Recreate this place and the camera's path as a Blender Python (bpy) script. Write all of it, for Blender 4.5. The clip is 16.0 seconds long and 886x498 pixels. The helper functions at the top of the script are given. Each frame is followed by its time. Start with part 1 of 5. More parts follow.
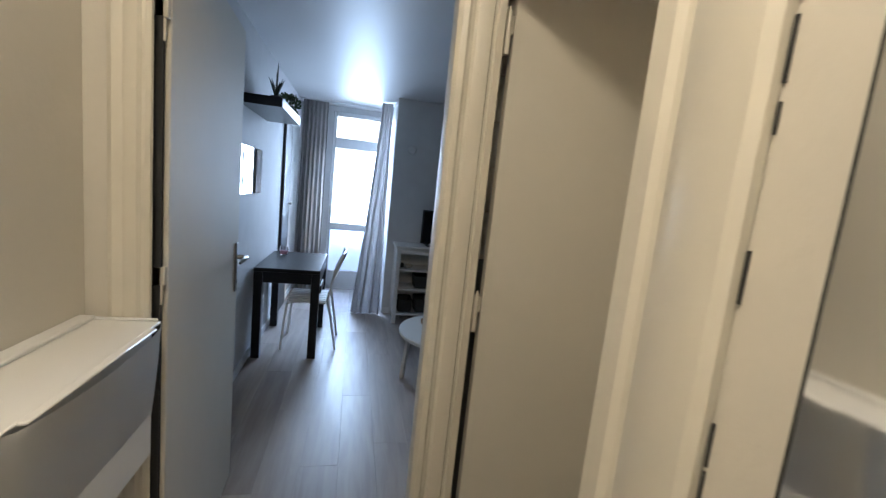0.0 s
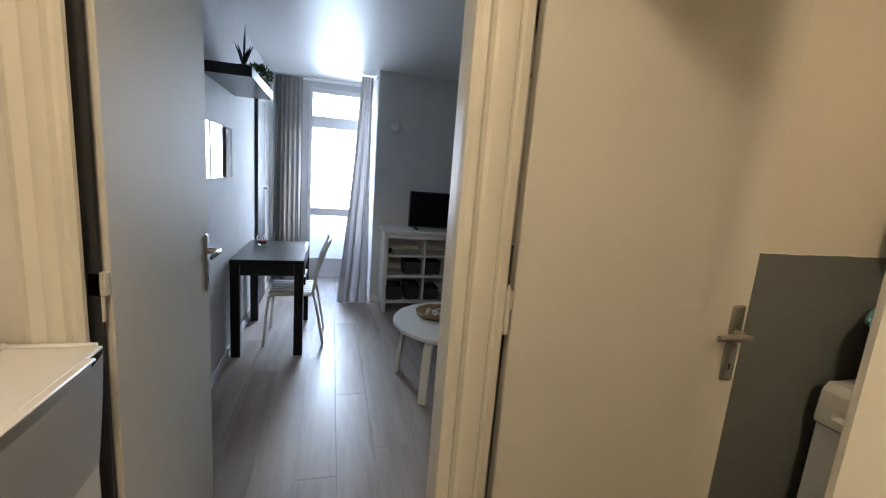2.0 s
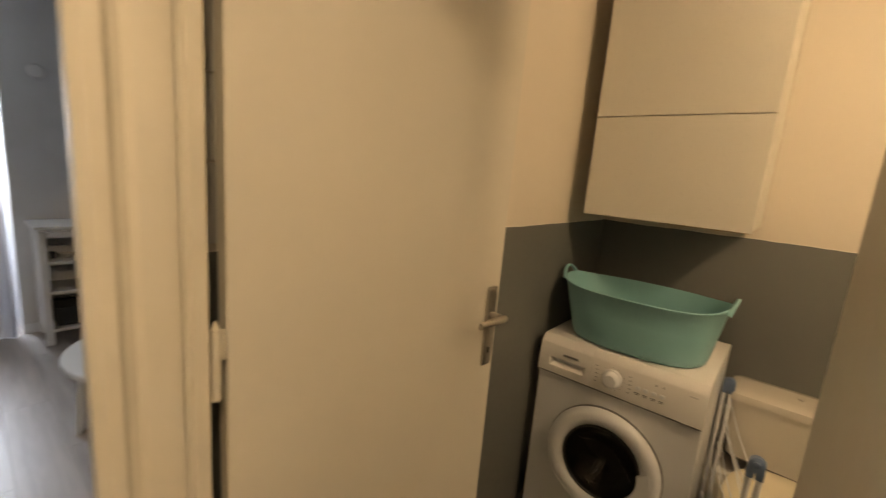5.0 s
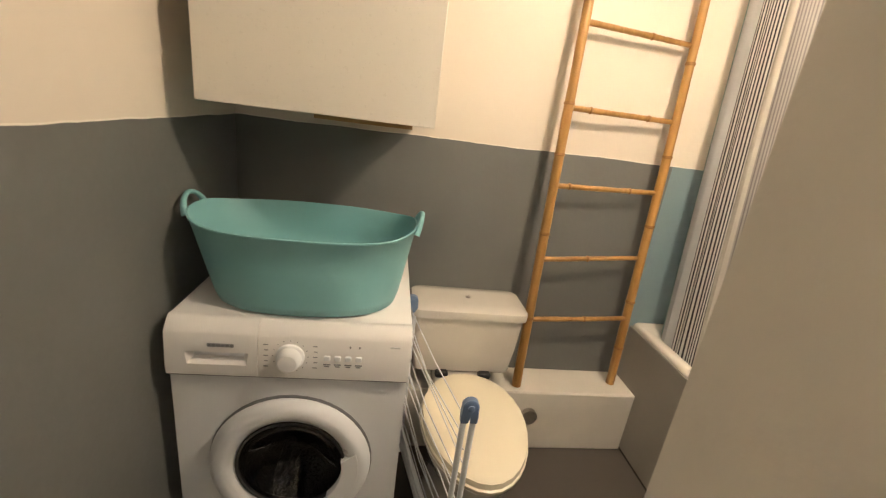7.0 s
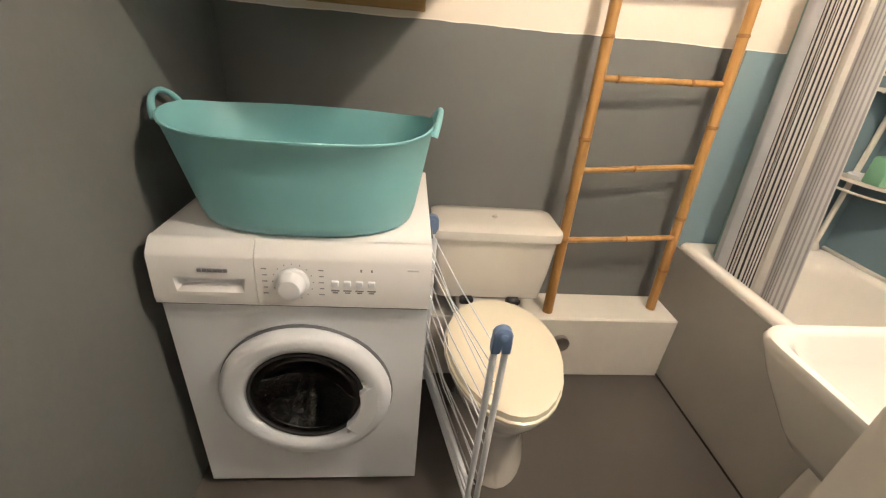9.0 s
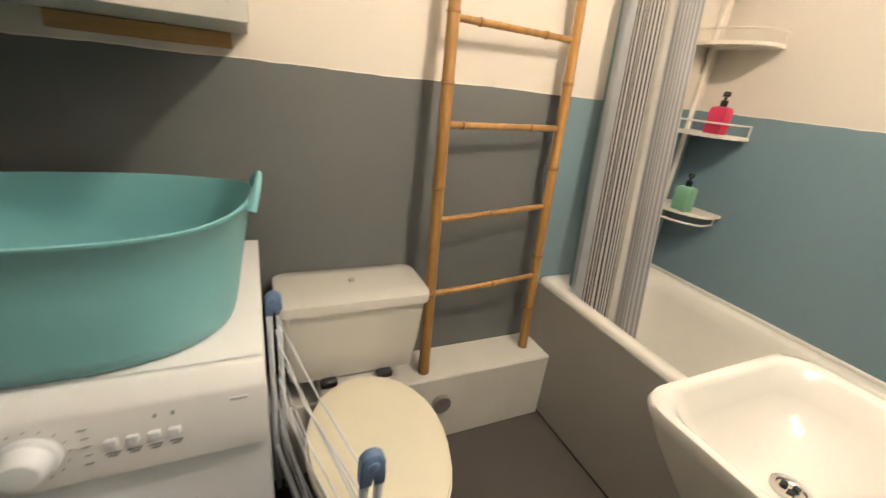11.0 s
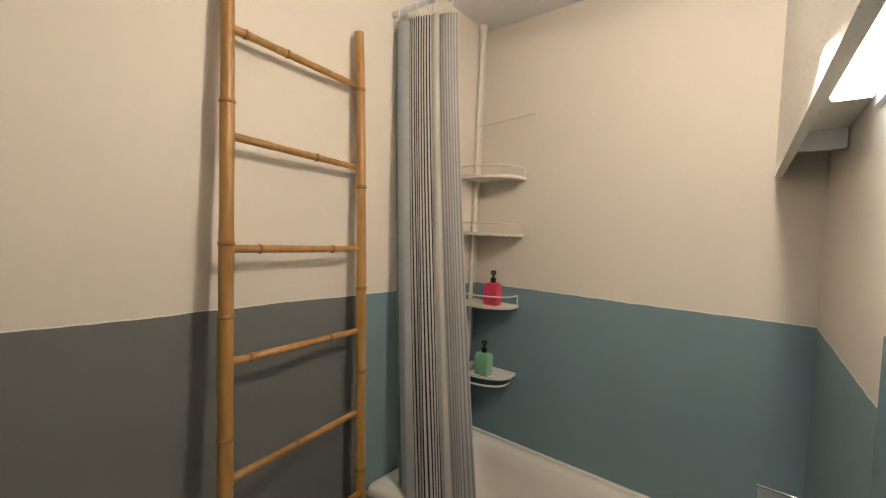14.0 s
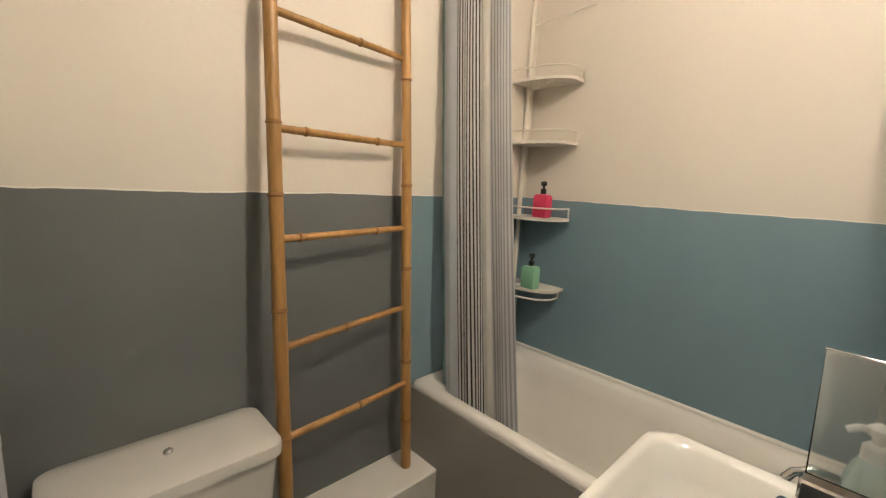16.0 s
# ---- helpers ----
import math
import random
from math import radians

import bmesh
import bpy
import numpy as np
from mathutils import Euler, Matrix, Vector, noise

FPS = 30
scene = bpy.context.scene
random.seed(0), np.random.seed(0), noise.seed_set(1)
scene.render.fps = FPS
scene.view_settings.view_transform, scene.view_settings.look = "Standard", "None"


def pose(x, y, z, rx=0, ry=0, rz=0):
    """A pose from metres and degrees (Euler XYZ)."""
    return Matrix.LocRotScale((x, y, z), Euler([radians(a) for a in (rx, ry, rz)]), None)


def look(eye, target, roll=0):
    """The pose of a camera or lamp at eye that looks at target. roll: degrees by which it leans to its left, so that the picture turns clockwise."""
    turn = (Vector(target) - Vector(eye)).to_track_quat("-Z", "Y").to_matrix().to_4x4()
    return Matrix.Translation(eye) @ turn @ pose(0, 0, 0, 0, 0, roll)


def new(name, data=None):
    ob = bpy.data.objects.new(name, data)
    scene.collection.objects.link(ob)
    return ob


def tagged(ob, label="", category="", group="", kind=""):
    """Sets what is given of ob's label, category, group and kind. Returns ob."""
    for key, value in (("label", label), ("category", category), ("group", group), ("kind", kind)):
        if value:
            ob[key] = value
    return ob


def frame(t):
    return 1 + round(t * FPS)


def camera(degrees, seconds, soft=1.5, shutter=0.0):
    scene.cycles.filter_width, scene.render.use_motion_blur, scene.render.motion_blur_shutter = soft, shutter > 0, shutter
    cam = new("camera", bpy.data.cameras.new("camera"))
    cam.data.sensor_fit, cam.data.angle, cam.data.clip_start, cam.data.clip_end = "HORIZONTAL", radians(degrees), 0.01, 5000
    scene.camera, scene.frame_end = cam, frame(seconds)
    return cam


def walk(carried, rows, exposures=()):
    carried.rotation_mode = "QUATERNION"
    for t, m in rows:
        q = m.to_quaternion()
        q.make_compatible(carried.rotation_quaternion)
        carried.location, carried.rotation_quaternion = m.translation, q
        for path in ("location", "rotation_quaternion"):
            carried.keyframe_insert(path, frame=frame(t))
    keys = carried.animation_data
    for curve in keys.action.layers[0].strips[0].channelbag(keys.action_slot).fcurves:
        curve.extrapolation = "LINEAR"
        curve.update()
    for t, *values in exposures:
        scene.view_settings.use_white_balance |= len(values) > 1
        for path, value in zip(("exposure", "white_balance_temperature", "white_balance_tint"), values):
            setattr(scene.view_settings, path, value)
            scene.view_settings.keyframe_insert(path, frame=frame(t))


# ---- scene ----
cam = camera(94.1, 16.0, soft=1.2, shutter=0.3)
PATH = [
    (0, (0.299, 0.456, 1.461), (0.731, 2.39, 1.194), 6.0),
    (0.5, (0.269, 0.545, 1.462), (0.574, 2.502, 1.184), 4.7),
    (1, (0.27, 0.665, 1.444), (0.645, 2.604, 1.127), 4.5),
    (1.5, (0.261, 0.697, 1.444), (0.737, 2.613, 1.123), 4.7),
    (2, (0.253, 0.705, 1.432), (0.781, 2.603, 1.086), 4.5),
    (2.5, (0.247, 0.69, 1.428), (0.742, 2.594, 1.067), 4.1),
    (3, (0.274, 0.707, 1.43), (0.738, 2.618, 1.066), 4.0),
    (3.5, (0.327, 0.725, 1.426), (0.828, 2.627, 1.059), 4.0),
    (4, (0.361, 0.752, 1.418), (1.002, 2.61, 1.048), 4.3),
    (4.5, (0.394, 0.865, 1.407), (1.408, 2.549, 1.039), 4.7),
    (5, (0.436, 0.972, 1.427), (1.951, 2.229, 1.072), 4.8),
    (5.2, (0.481, 0.996, 1.423), (2.132, 2.07, 1.071), 4.6),
    (7.3, (1.1, 1.165, 1.328), (2.96, 0.832, 0.675), 7.2),
    (7.5, (1.131, 1.157, 1.286), (2.985, 0.839, 0.605), 6.1),
    (8, (1.178, 1.147, 1.254), (2.954, 0.923, 0.363), 5.5),
    (8.2, (1.181, 1.14, 1.252), (2.936, 0.959, 0.309), 5.2),
    (10.3, (1.229, 1.136, 1.247), (2.984, 0.75, 0.368), 5.4),
    (10.5, (1.256, 1.121, 1.263), (2.995, 0.644, 0.398), 5.7),
    (11, (1.38, 1.066, 1.274), (3.046, 0.26, 0.516), 6.6),
    (11.5, (1.445, 1.024, 1.299), (2.972, -0.113, 0.685), 6.7),
    (12, (1.472, 1.005, 1.306), (2.849, -0.373, 0.854), 6.0),
    (12.5, (1.475, 1.014, 1.357), (2.753, -0.494, 1.055), 5.0),
    (13, (1.483, 1.013, 1.433), (2.727, -0.542, 1.25), 4.0),
    (13.5, (1.482, 1.004, 1.469), (2.733, -0.553, 1.373), 3.0),
    (14, (1.485, 0.999, 1.491), (2.753, -0.545, 1.416), 2.6),
    (14.5, (1.494, 0.995, 1.453), (2.765, -0.545, 1.331), 2.7),
    (15, (1.514, 0.984, 1.348), (2.793, -0.541, 1.151), 3.0),
    (15.5, (1.498, 0.979, 1.313), (2.83, -0.488, 1.043), 3.1),
    (16, (1.47, 0.972, 1.318), (2.897, -0.393, 0.998), 2.9),
]
EXPOSURES = [
    (0.0, -0.2, 6150, 10),
    (1.5, -0.02, 7000, 12),
    (4.2, 0.0, 7200, 12),
    (5.0, 0.17, 8900, 18),
    (5.4, 0.3, 8900, 18),
    (7.3, 1.18, 6000, 16),
    (8.2, 1.42, 5800, 16),
    (10.5, 1.38, 5800, 16),
    (11.0, 1.1, 5700, 12),
    (12.0, 0.52, 5600, 12),
    (12.5, 0.43, 5600, 13),
    (13.0, 0.17, 5600, 14),
    (14.5, 0.1, 5600, 12),
    (16.0, 0.46, 5600, 12),
]
walk(cam, [(t, look(eye, target, roll)) for t, eye, target, roll in PATH], EXPOSURES)

# ---- world and lights ----
world = bpy.data.worlds.new("world")
scene.world = world
world.use_nodes = True
wn, wl = world.node_tree.nodes, world.node_tree.links
sky = wn.new("ShaderNodeTexSky")
sky.sky_type, sky.sun_disc = "NISHITA", False
sky.sun_elevation, sky.sun_rotation = radians(42), radians(60)
wl.new(sky.outputs[0], wn["Background"].inputs["Color"])
wn["Background"].inputs["Strength"].default_value = 0.15

sun = new("sun", bpy.data.lights.new("sun", "SUN"))
sun.data.energy, sun.data.angle, sun.data.color = 3.0, radians(0.6), (1.0, 0.95, 0.88)
sun.matrix_world = look((20, 14, 22), (0, 0, 0))


def area_lamp(name, m, sx, sy, power, colour):
    lamp = new(name, bpy.data.lights.new(name, "AREA"))
    lamp.data.shape, lamp.data.size, lamp.data.size_y = "RECTANGLE", sx, sy
    lamp.data.energy, lamp.data.color = power, colour
    lamp.matrix_world = m
    return lamp


# daylight standing in the window opening
area_lamp("window_daylight", look((0.33, 6.40, 1.50), (0.85, 3.4, 0.1)), 0.62, 1.8, 70, (0.54, 0.73, 1.0)).data.spread = radians(140)
# tube of the bathroom luminaire, ceiling lamp of the hall
area_lamp("tube_light", look((1.41, 0.28, 1.742), (1.50, 0.28, 0.6)), 0.05, 0.48, 3, (1.0, 0.83, 0.60))
bath_bulb = new("bath_bulb", bpy.data.lights.new("bath_bulb", "POINT"))
bath_bulb.data.energy, bath_bulb.data.color, bath_bulb.data.shadow_soft_size = 27, (1.0, 0.80, 0.55), 0.06
bath_bulb.location = (1.50, 0.28, 2.18)
hall_bulb = new("hall_bulb", bpy.data.lights.new("hall_bulb", "POINT"))
hall_bulb.data.energy, hall_bulb.data.color, hall_bulb.data.shadow_soft_size = 39, (1.0, 0.84, 0.61), 0.08
hall_bulb.location = (0.13, 0.42, 2.345)


# ---- materials ----
def mat(name, colour, rough=0.5, metal=0.0, var=0.06, scale=6.0, bump=0.05, bump_scale=120.0, rvar=0.08, spec=0.5, coat=0.0):
    """Principled surface with large stains, fine grain and a fine relief."""
    m = bpy.data.materials.new(name)
    m.use_nodes = True
    n, l = m.node_tree.nodes, m.node_tree.links
    b = n["Principled BSDF"]
    tc = n.new("ShaderNodeTexCoord")
    big, fine = n.new("ShaderNodeTexNoise"), n.new("ShaderNodeTexNoise")
    big.inputs["Scale"].default_value, big.inputs["Detail"].default_value = scale, 4
    fine.inputs["Scale"].default_value, fine.inputs["Detail"].default_value = bump_scale, 3
    l.new(tc.outputs["Object"], big.inputs["Vector"])
    l.new(tc.outputs["Object"], fine.inputs["Vector"])
    mix = n.new("ShaderNodeMix")
    mix.data_type = "RGBA"
    mix.inputs["A"].default_value = (*[c * (1 - var) for c in colour], 1)
    mix.inputs["B"].default_value = (*[min(1, c * (1 + var)) for c in colour], 1)
    l.new(big.outputs["Fac"], mix.inputs["Factor"])
    l.new(mix.outputs["Result"], b.inputs["Base Color"])
    rr = n.new("ShaderNodeMapRange")
    rr.inputs["To Min"].default_value, rr.inputs["To Max"].default_value = max(0.02, rough - rvar), min(1, rough + rvar)
    l.new((fine if bump else big).outputs["Fac"], rr.inputs["Value"])
    l.new(rr.outputs["Result"], b.inputs["Roughness"])
    b.inputs["Metallic"].default_value = metal
    b.inputs["Specular IOR Level"].default_value = spec
    b.inputs["Coat Weight"].default_value = coat
    if bump:
        bp = n.new("ShaderNodeBump")
        bp.inputs["Strength"].default_value, bp.inputs["Distance"].default_value = bump, 0.002
        l.new(fine.outputs["Fac"], bp.inputs["Height"])
        l.new(bp.outputs["Normal"], b.inputs["Normal"])
    return m


def cloth_mat(*a, **k):
    """Cloth that lets some light through."""
    m = mat(*a, **k)
    n, l = m.node_tree.nodes, m.node_tree.links
    tr, mx = n.new("ShaderNodeBsdfTranslucent"), n.new("ShaderNodeMixShader")
    tr.inputs["Color"].default_value = (*a[1], 1)
    mx.inputs[0].default_value = 0.45
    l.new(n["Principled BSDF"].outputs[0], mx.inputs[1])
    l.new(tr.outputs[0], mx.inputs[2])
    l.new(mx.outputs[0], n["Material Output"].inputs["Surface"])
    return m


def two_tone(name, low, high, line, split=None, low2=None):
    """Wall paint in two colours that meet at a hand-cut, slightly wavy line."""
    m = mat(name, high, 0.55, var=0.03, scale=2.5, bump=0.25, bump_scale=60)
    n, l = m.node_tree.nodes, m.node_tree.links
    b = n["Principled BSDF"]
    geo, sep = n.new("ShaderNodeNewGeometry"), n.new("ShaderNodeSeparateXYZ")
    l.new(geo.outputs["Position"], sep.inputs[0])
    wob = n.new("ShaderNodeTexNoise")
    wob.inputs["Scale"].default_value, wob.inputs["Detail"].default_value = 9, 3
    l.new(geo.outputs["Position"], wob.inputs["Vector"])
    w = n.new("ShaderNodeMath")
    w.operation = "MULTIPLY_ADD"
    w.inputs[1].default_value, w.inputs[2].default_value = 0.012, line - 0.006
    l.new(wob.outputs["Fac"], w.inputs[0])
    cmp = n.new("ShaderNodeMath")
    cmp.operation = "LESS_THAN"
    l.new(sep.outputs["Z"], cmp.inputs[0])
    l.new(w.outputs[0], cmp.inputs[1])
    lowc = n.new("ShaderNodeMix")
    lowc.data_type = "RGBA"
    lowc.inputs["A"].default_value = (*low, 1)
    lowc.inputs["B"].default_value = (*(low2 or low), 1)
    if split is not None:
        s = n.new("ShaderNodeMath")
        s.operation = "LESS_THAN"
        s.inputs[1].default_value = split
        l.new(sep.outputs["Y"], s.inputs[0])
        l.new(s.outputs[0], lowc.inputs["Factor"])
    else:
        lowc.inputs["Factor"].default_value = 0
    pick = n.new("ShaderNodeMix")
    pick.data_type = "RGBA"
    old = b.inputs["Base Color"].links[0].from_socket
    l.new(cmp.outputs[0], pick.inputs["Factor"])
    edge = n.new("ShaderNodeMath")
    edge.operation = "COMPARE"
    edge.inputs[2].default_value = 0.0035
    l.new(sep.outputs["Z"], edge.inputs[0])
    l.new(w.outputs[0], edge.inputs[1])
    bead = n.new("ShaderNodeMix")
    bead.data_type = "RGBA"
    bead.inputs["B"].default_value = (0.84, 0.79, 0.70, 1)
    l.new(edge.outputs[0], bead.inputs["Factor"])
    l.new(old, bead.inputs["A"])
    l.new(bead.outputs["Result"], pick.inputs["A"])
    dirt = n.new("ShaderNodeTexNoise")
    dirt.inputs["Scale"].default_value, dirt.inputs["Detail"].default_value = 3, 5
    l.new(geo.outputs["Position"], dirt.inputs["Vector"])
    hs = n.new("ShaderNodeHueSaturation")
    mr = n.new("ShaderNodeMapRange")
    mr.inputs["To Min"].default_value, mr.inputs["To Max"].default_value = 0.92, 1.08
    l.new(dirt.outputs["Fac"], mr.inputs["Value"])
    l.new(mr.outputs["Result"], hs.inputs["Value"])
    l.new(lowc.outputs["Result"], hs.inputs["Color"])
    l.new(hs.outputs["Color"], pick.inputs["B"])
    l.new(pick.outputs["Result"], b.inputs["Base Color"])
    return m


def glass_mat(name, colour=(1, 1, 1), rough=0.0, ior=1.45):
    m = bpy.data.materials.new(name)
    m.use_nodes = True
    b = m.node_tree.nodes["Principled BSDF"]
    b.inputs["Base Color"].default_value = (*colour, 1)
    b.inputs["Transmission Weight"].default_value = 1
    b.inputs["Roughness"].default_value, b.inputs["IOR"].default_value = rough, ior
    return m


def glow_mat(name, colour, strength):
    m = bpy.data.materials.new(name)
    m.use_nodes = True
    b = m.node_tree.nodes["Principled BSDF"]
    b.inputs["Base Color"].default_value = (*colour, 1)
    b.inputs["Emission Color"].default_value = (*colour, 1)
    b.inputs["Emission Strength"].default_value = strength
    return m


def wood_mat(name, dark, light, stretch=(14, 1.2, 14), rough=0.4, bump=0.15, per_piece=0.12):
    """Long grain along the object's y axis, a little different from piece to piece."""
    m = bpy.data.materials.new(name)
    m.use_nodes = True
    n, l = m.node_tree.nodes, m.node_tree.links
    b = n["Principled BSDF"]
    tc, mp, inf = n.new("ShaderNodeTexCoord"), n.new("ShaderNodeMapping"), n.new("ShaderNodeObjectInfo")
    mp.inputs["Scale"].default_value = stretch
    add = n.new("ShaderNodeVectorMath")
    add.operation = "MULTIPLY_ADD"
    add.inputs[1].default_value = (37, 91, 53)
    l.new(inf.outputs["Random"], add.inputs[0])
    l.new(tc.outputs["Object"], add.inputs[2])
    l.new(add.outputs[0], mp.inputs["Vector"])
    gr, st = n.new("ShaderNodeTexNoise"), n.new("ShaderNodeTexNoise")
    gr.inputs["Scale"].default_value, gr.inputs["Detail"].default_value, gr.inputs["Distortion"].default_value = 3.0, 6, 0.6
    st.inputs["Scale"].default_value, st.inputs["Detail"].default_value = 0.7, 3
    l.new(mp.outputs[0], gr.inputs["Vector"])
    l.new(mp.outputs[0], st.inputs["Vector"])
    ramp = n.new("ShaderNodeValToRGB")
    ramp.color_ramp.elements[0].color, ramp.color_ramp.elements[1].color = (*dark, 1), (*light, 1)
    ramp.color_ramp.elements[0].position, ramp.color_ramp.elements[1].position = 0.3, 0.68
    ml = n.new("ShaderNodeMath")
    ml.operation = "MULTIPLY_ADD"
    ml.inputs[1].default_value = 0.5
    hf = n.new("ShaderNodeMath")
    hf.operation = "MULTIPLY"
    hf.inputs[1].default_value = 0.5
    l.new(st.outputs["Fac"], hf.inputs[0])
    l.new(gr.outputs["Fac"], ml.inputs[0])
    l.new(hf.outputs[0], ml.inputs[2])
    l.new(ml.outputs[0], ramp.inputs["Fac"])
    hs, mr = n.new("ShaderNodeHueSaturation"), n.new("ShaderNodeMapRange")
    mr.inputs["To Min"].default_value, mr.inputs["To Max"].default_value = 1 - per_piece, 1 + per_piece
    l.new(inf.outputs["Random"], mr.inputs["Value"])
    l.new(mr.outputs["Result"], hs.inputs["Value"])
    l.new(ramp.outputs["Color"], hs.inputs["Color"])
    l.new(hs.outputs["Color"], b.inputs["Base Color"])
    rr = n.new("ShaderNodeMapRange")
    rr.inputs["To Min"].default_value, rr.inputs["To Max"].default_value = rough - 0.08, rough + 0.1
    l.new(gr.outputs["Fac"], rr.inputs["Value"])
    l.new(rr.outputs["Result"], b.inputs["Roughness"])
    bp = n.new("ShaderNodeBump")
    bp.inputs["Strength"].default_value, bp.inputs["Distance"].default_value = bump, 0.002
    l.new(gr.outputs["Fac"], bp.inputs["Height"])
    l.new(bp.outputs["Normal"], b.inputs["Normal"])
    return m


def stripe_mat(name, base, line, pitch, width, rough=0.85):
    """Woven cloth with thin lines along its length, laid out by the cloth's own u in metres."""
    m = mat(name, base, rough, var=0.05, scale=20, bump=0.3, bump_scale=400)
    n, l = m.node_tree.nodes, m.node_tree.links
    b = n["Principled BSDF"]
    uv, sep = n.new("ShaderNodeUVMap"), n.new("ShaderNodeSeparateXYZ")
    l.new(uv.outputs[0], sep.inputs[0])
    md = n.new("ShaderNodeMath")
    md.operation = "MODULO"
    md.inputs[1].default_value = pitch
    l.new(sep.outputs["X"], md.inputs[0])
    ls = n.new("ShaderNodeMath")
    ls.operation = "LESS_THAN"
    ls.inputs[1].default_value = width
    l.new(md.outputs[0], ls.inputs[0])
    mix = n.new("ShaderNodeMix")
    mix.data_type = "RGBA"
    mix.inputs["B"].default_value = (*line, 1)
    l.new(b.inputs["Base Color"].links[0].from_socket, mix.inputs["A"])
    l.new(ls.outputs[0], mix.inputs["Factor"])
    l.new(mix.outputs["Result"], b.inputs["Base Color"])
    return m


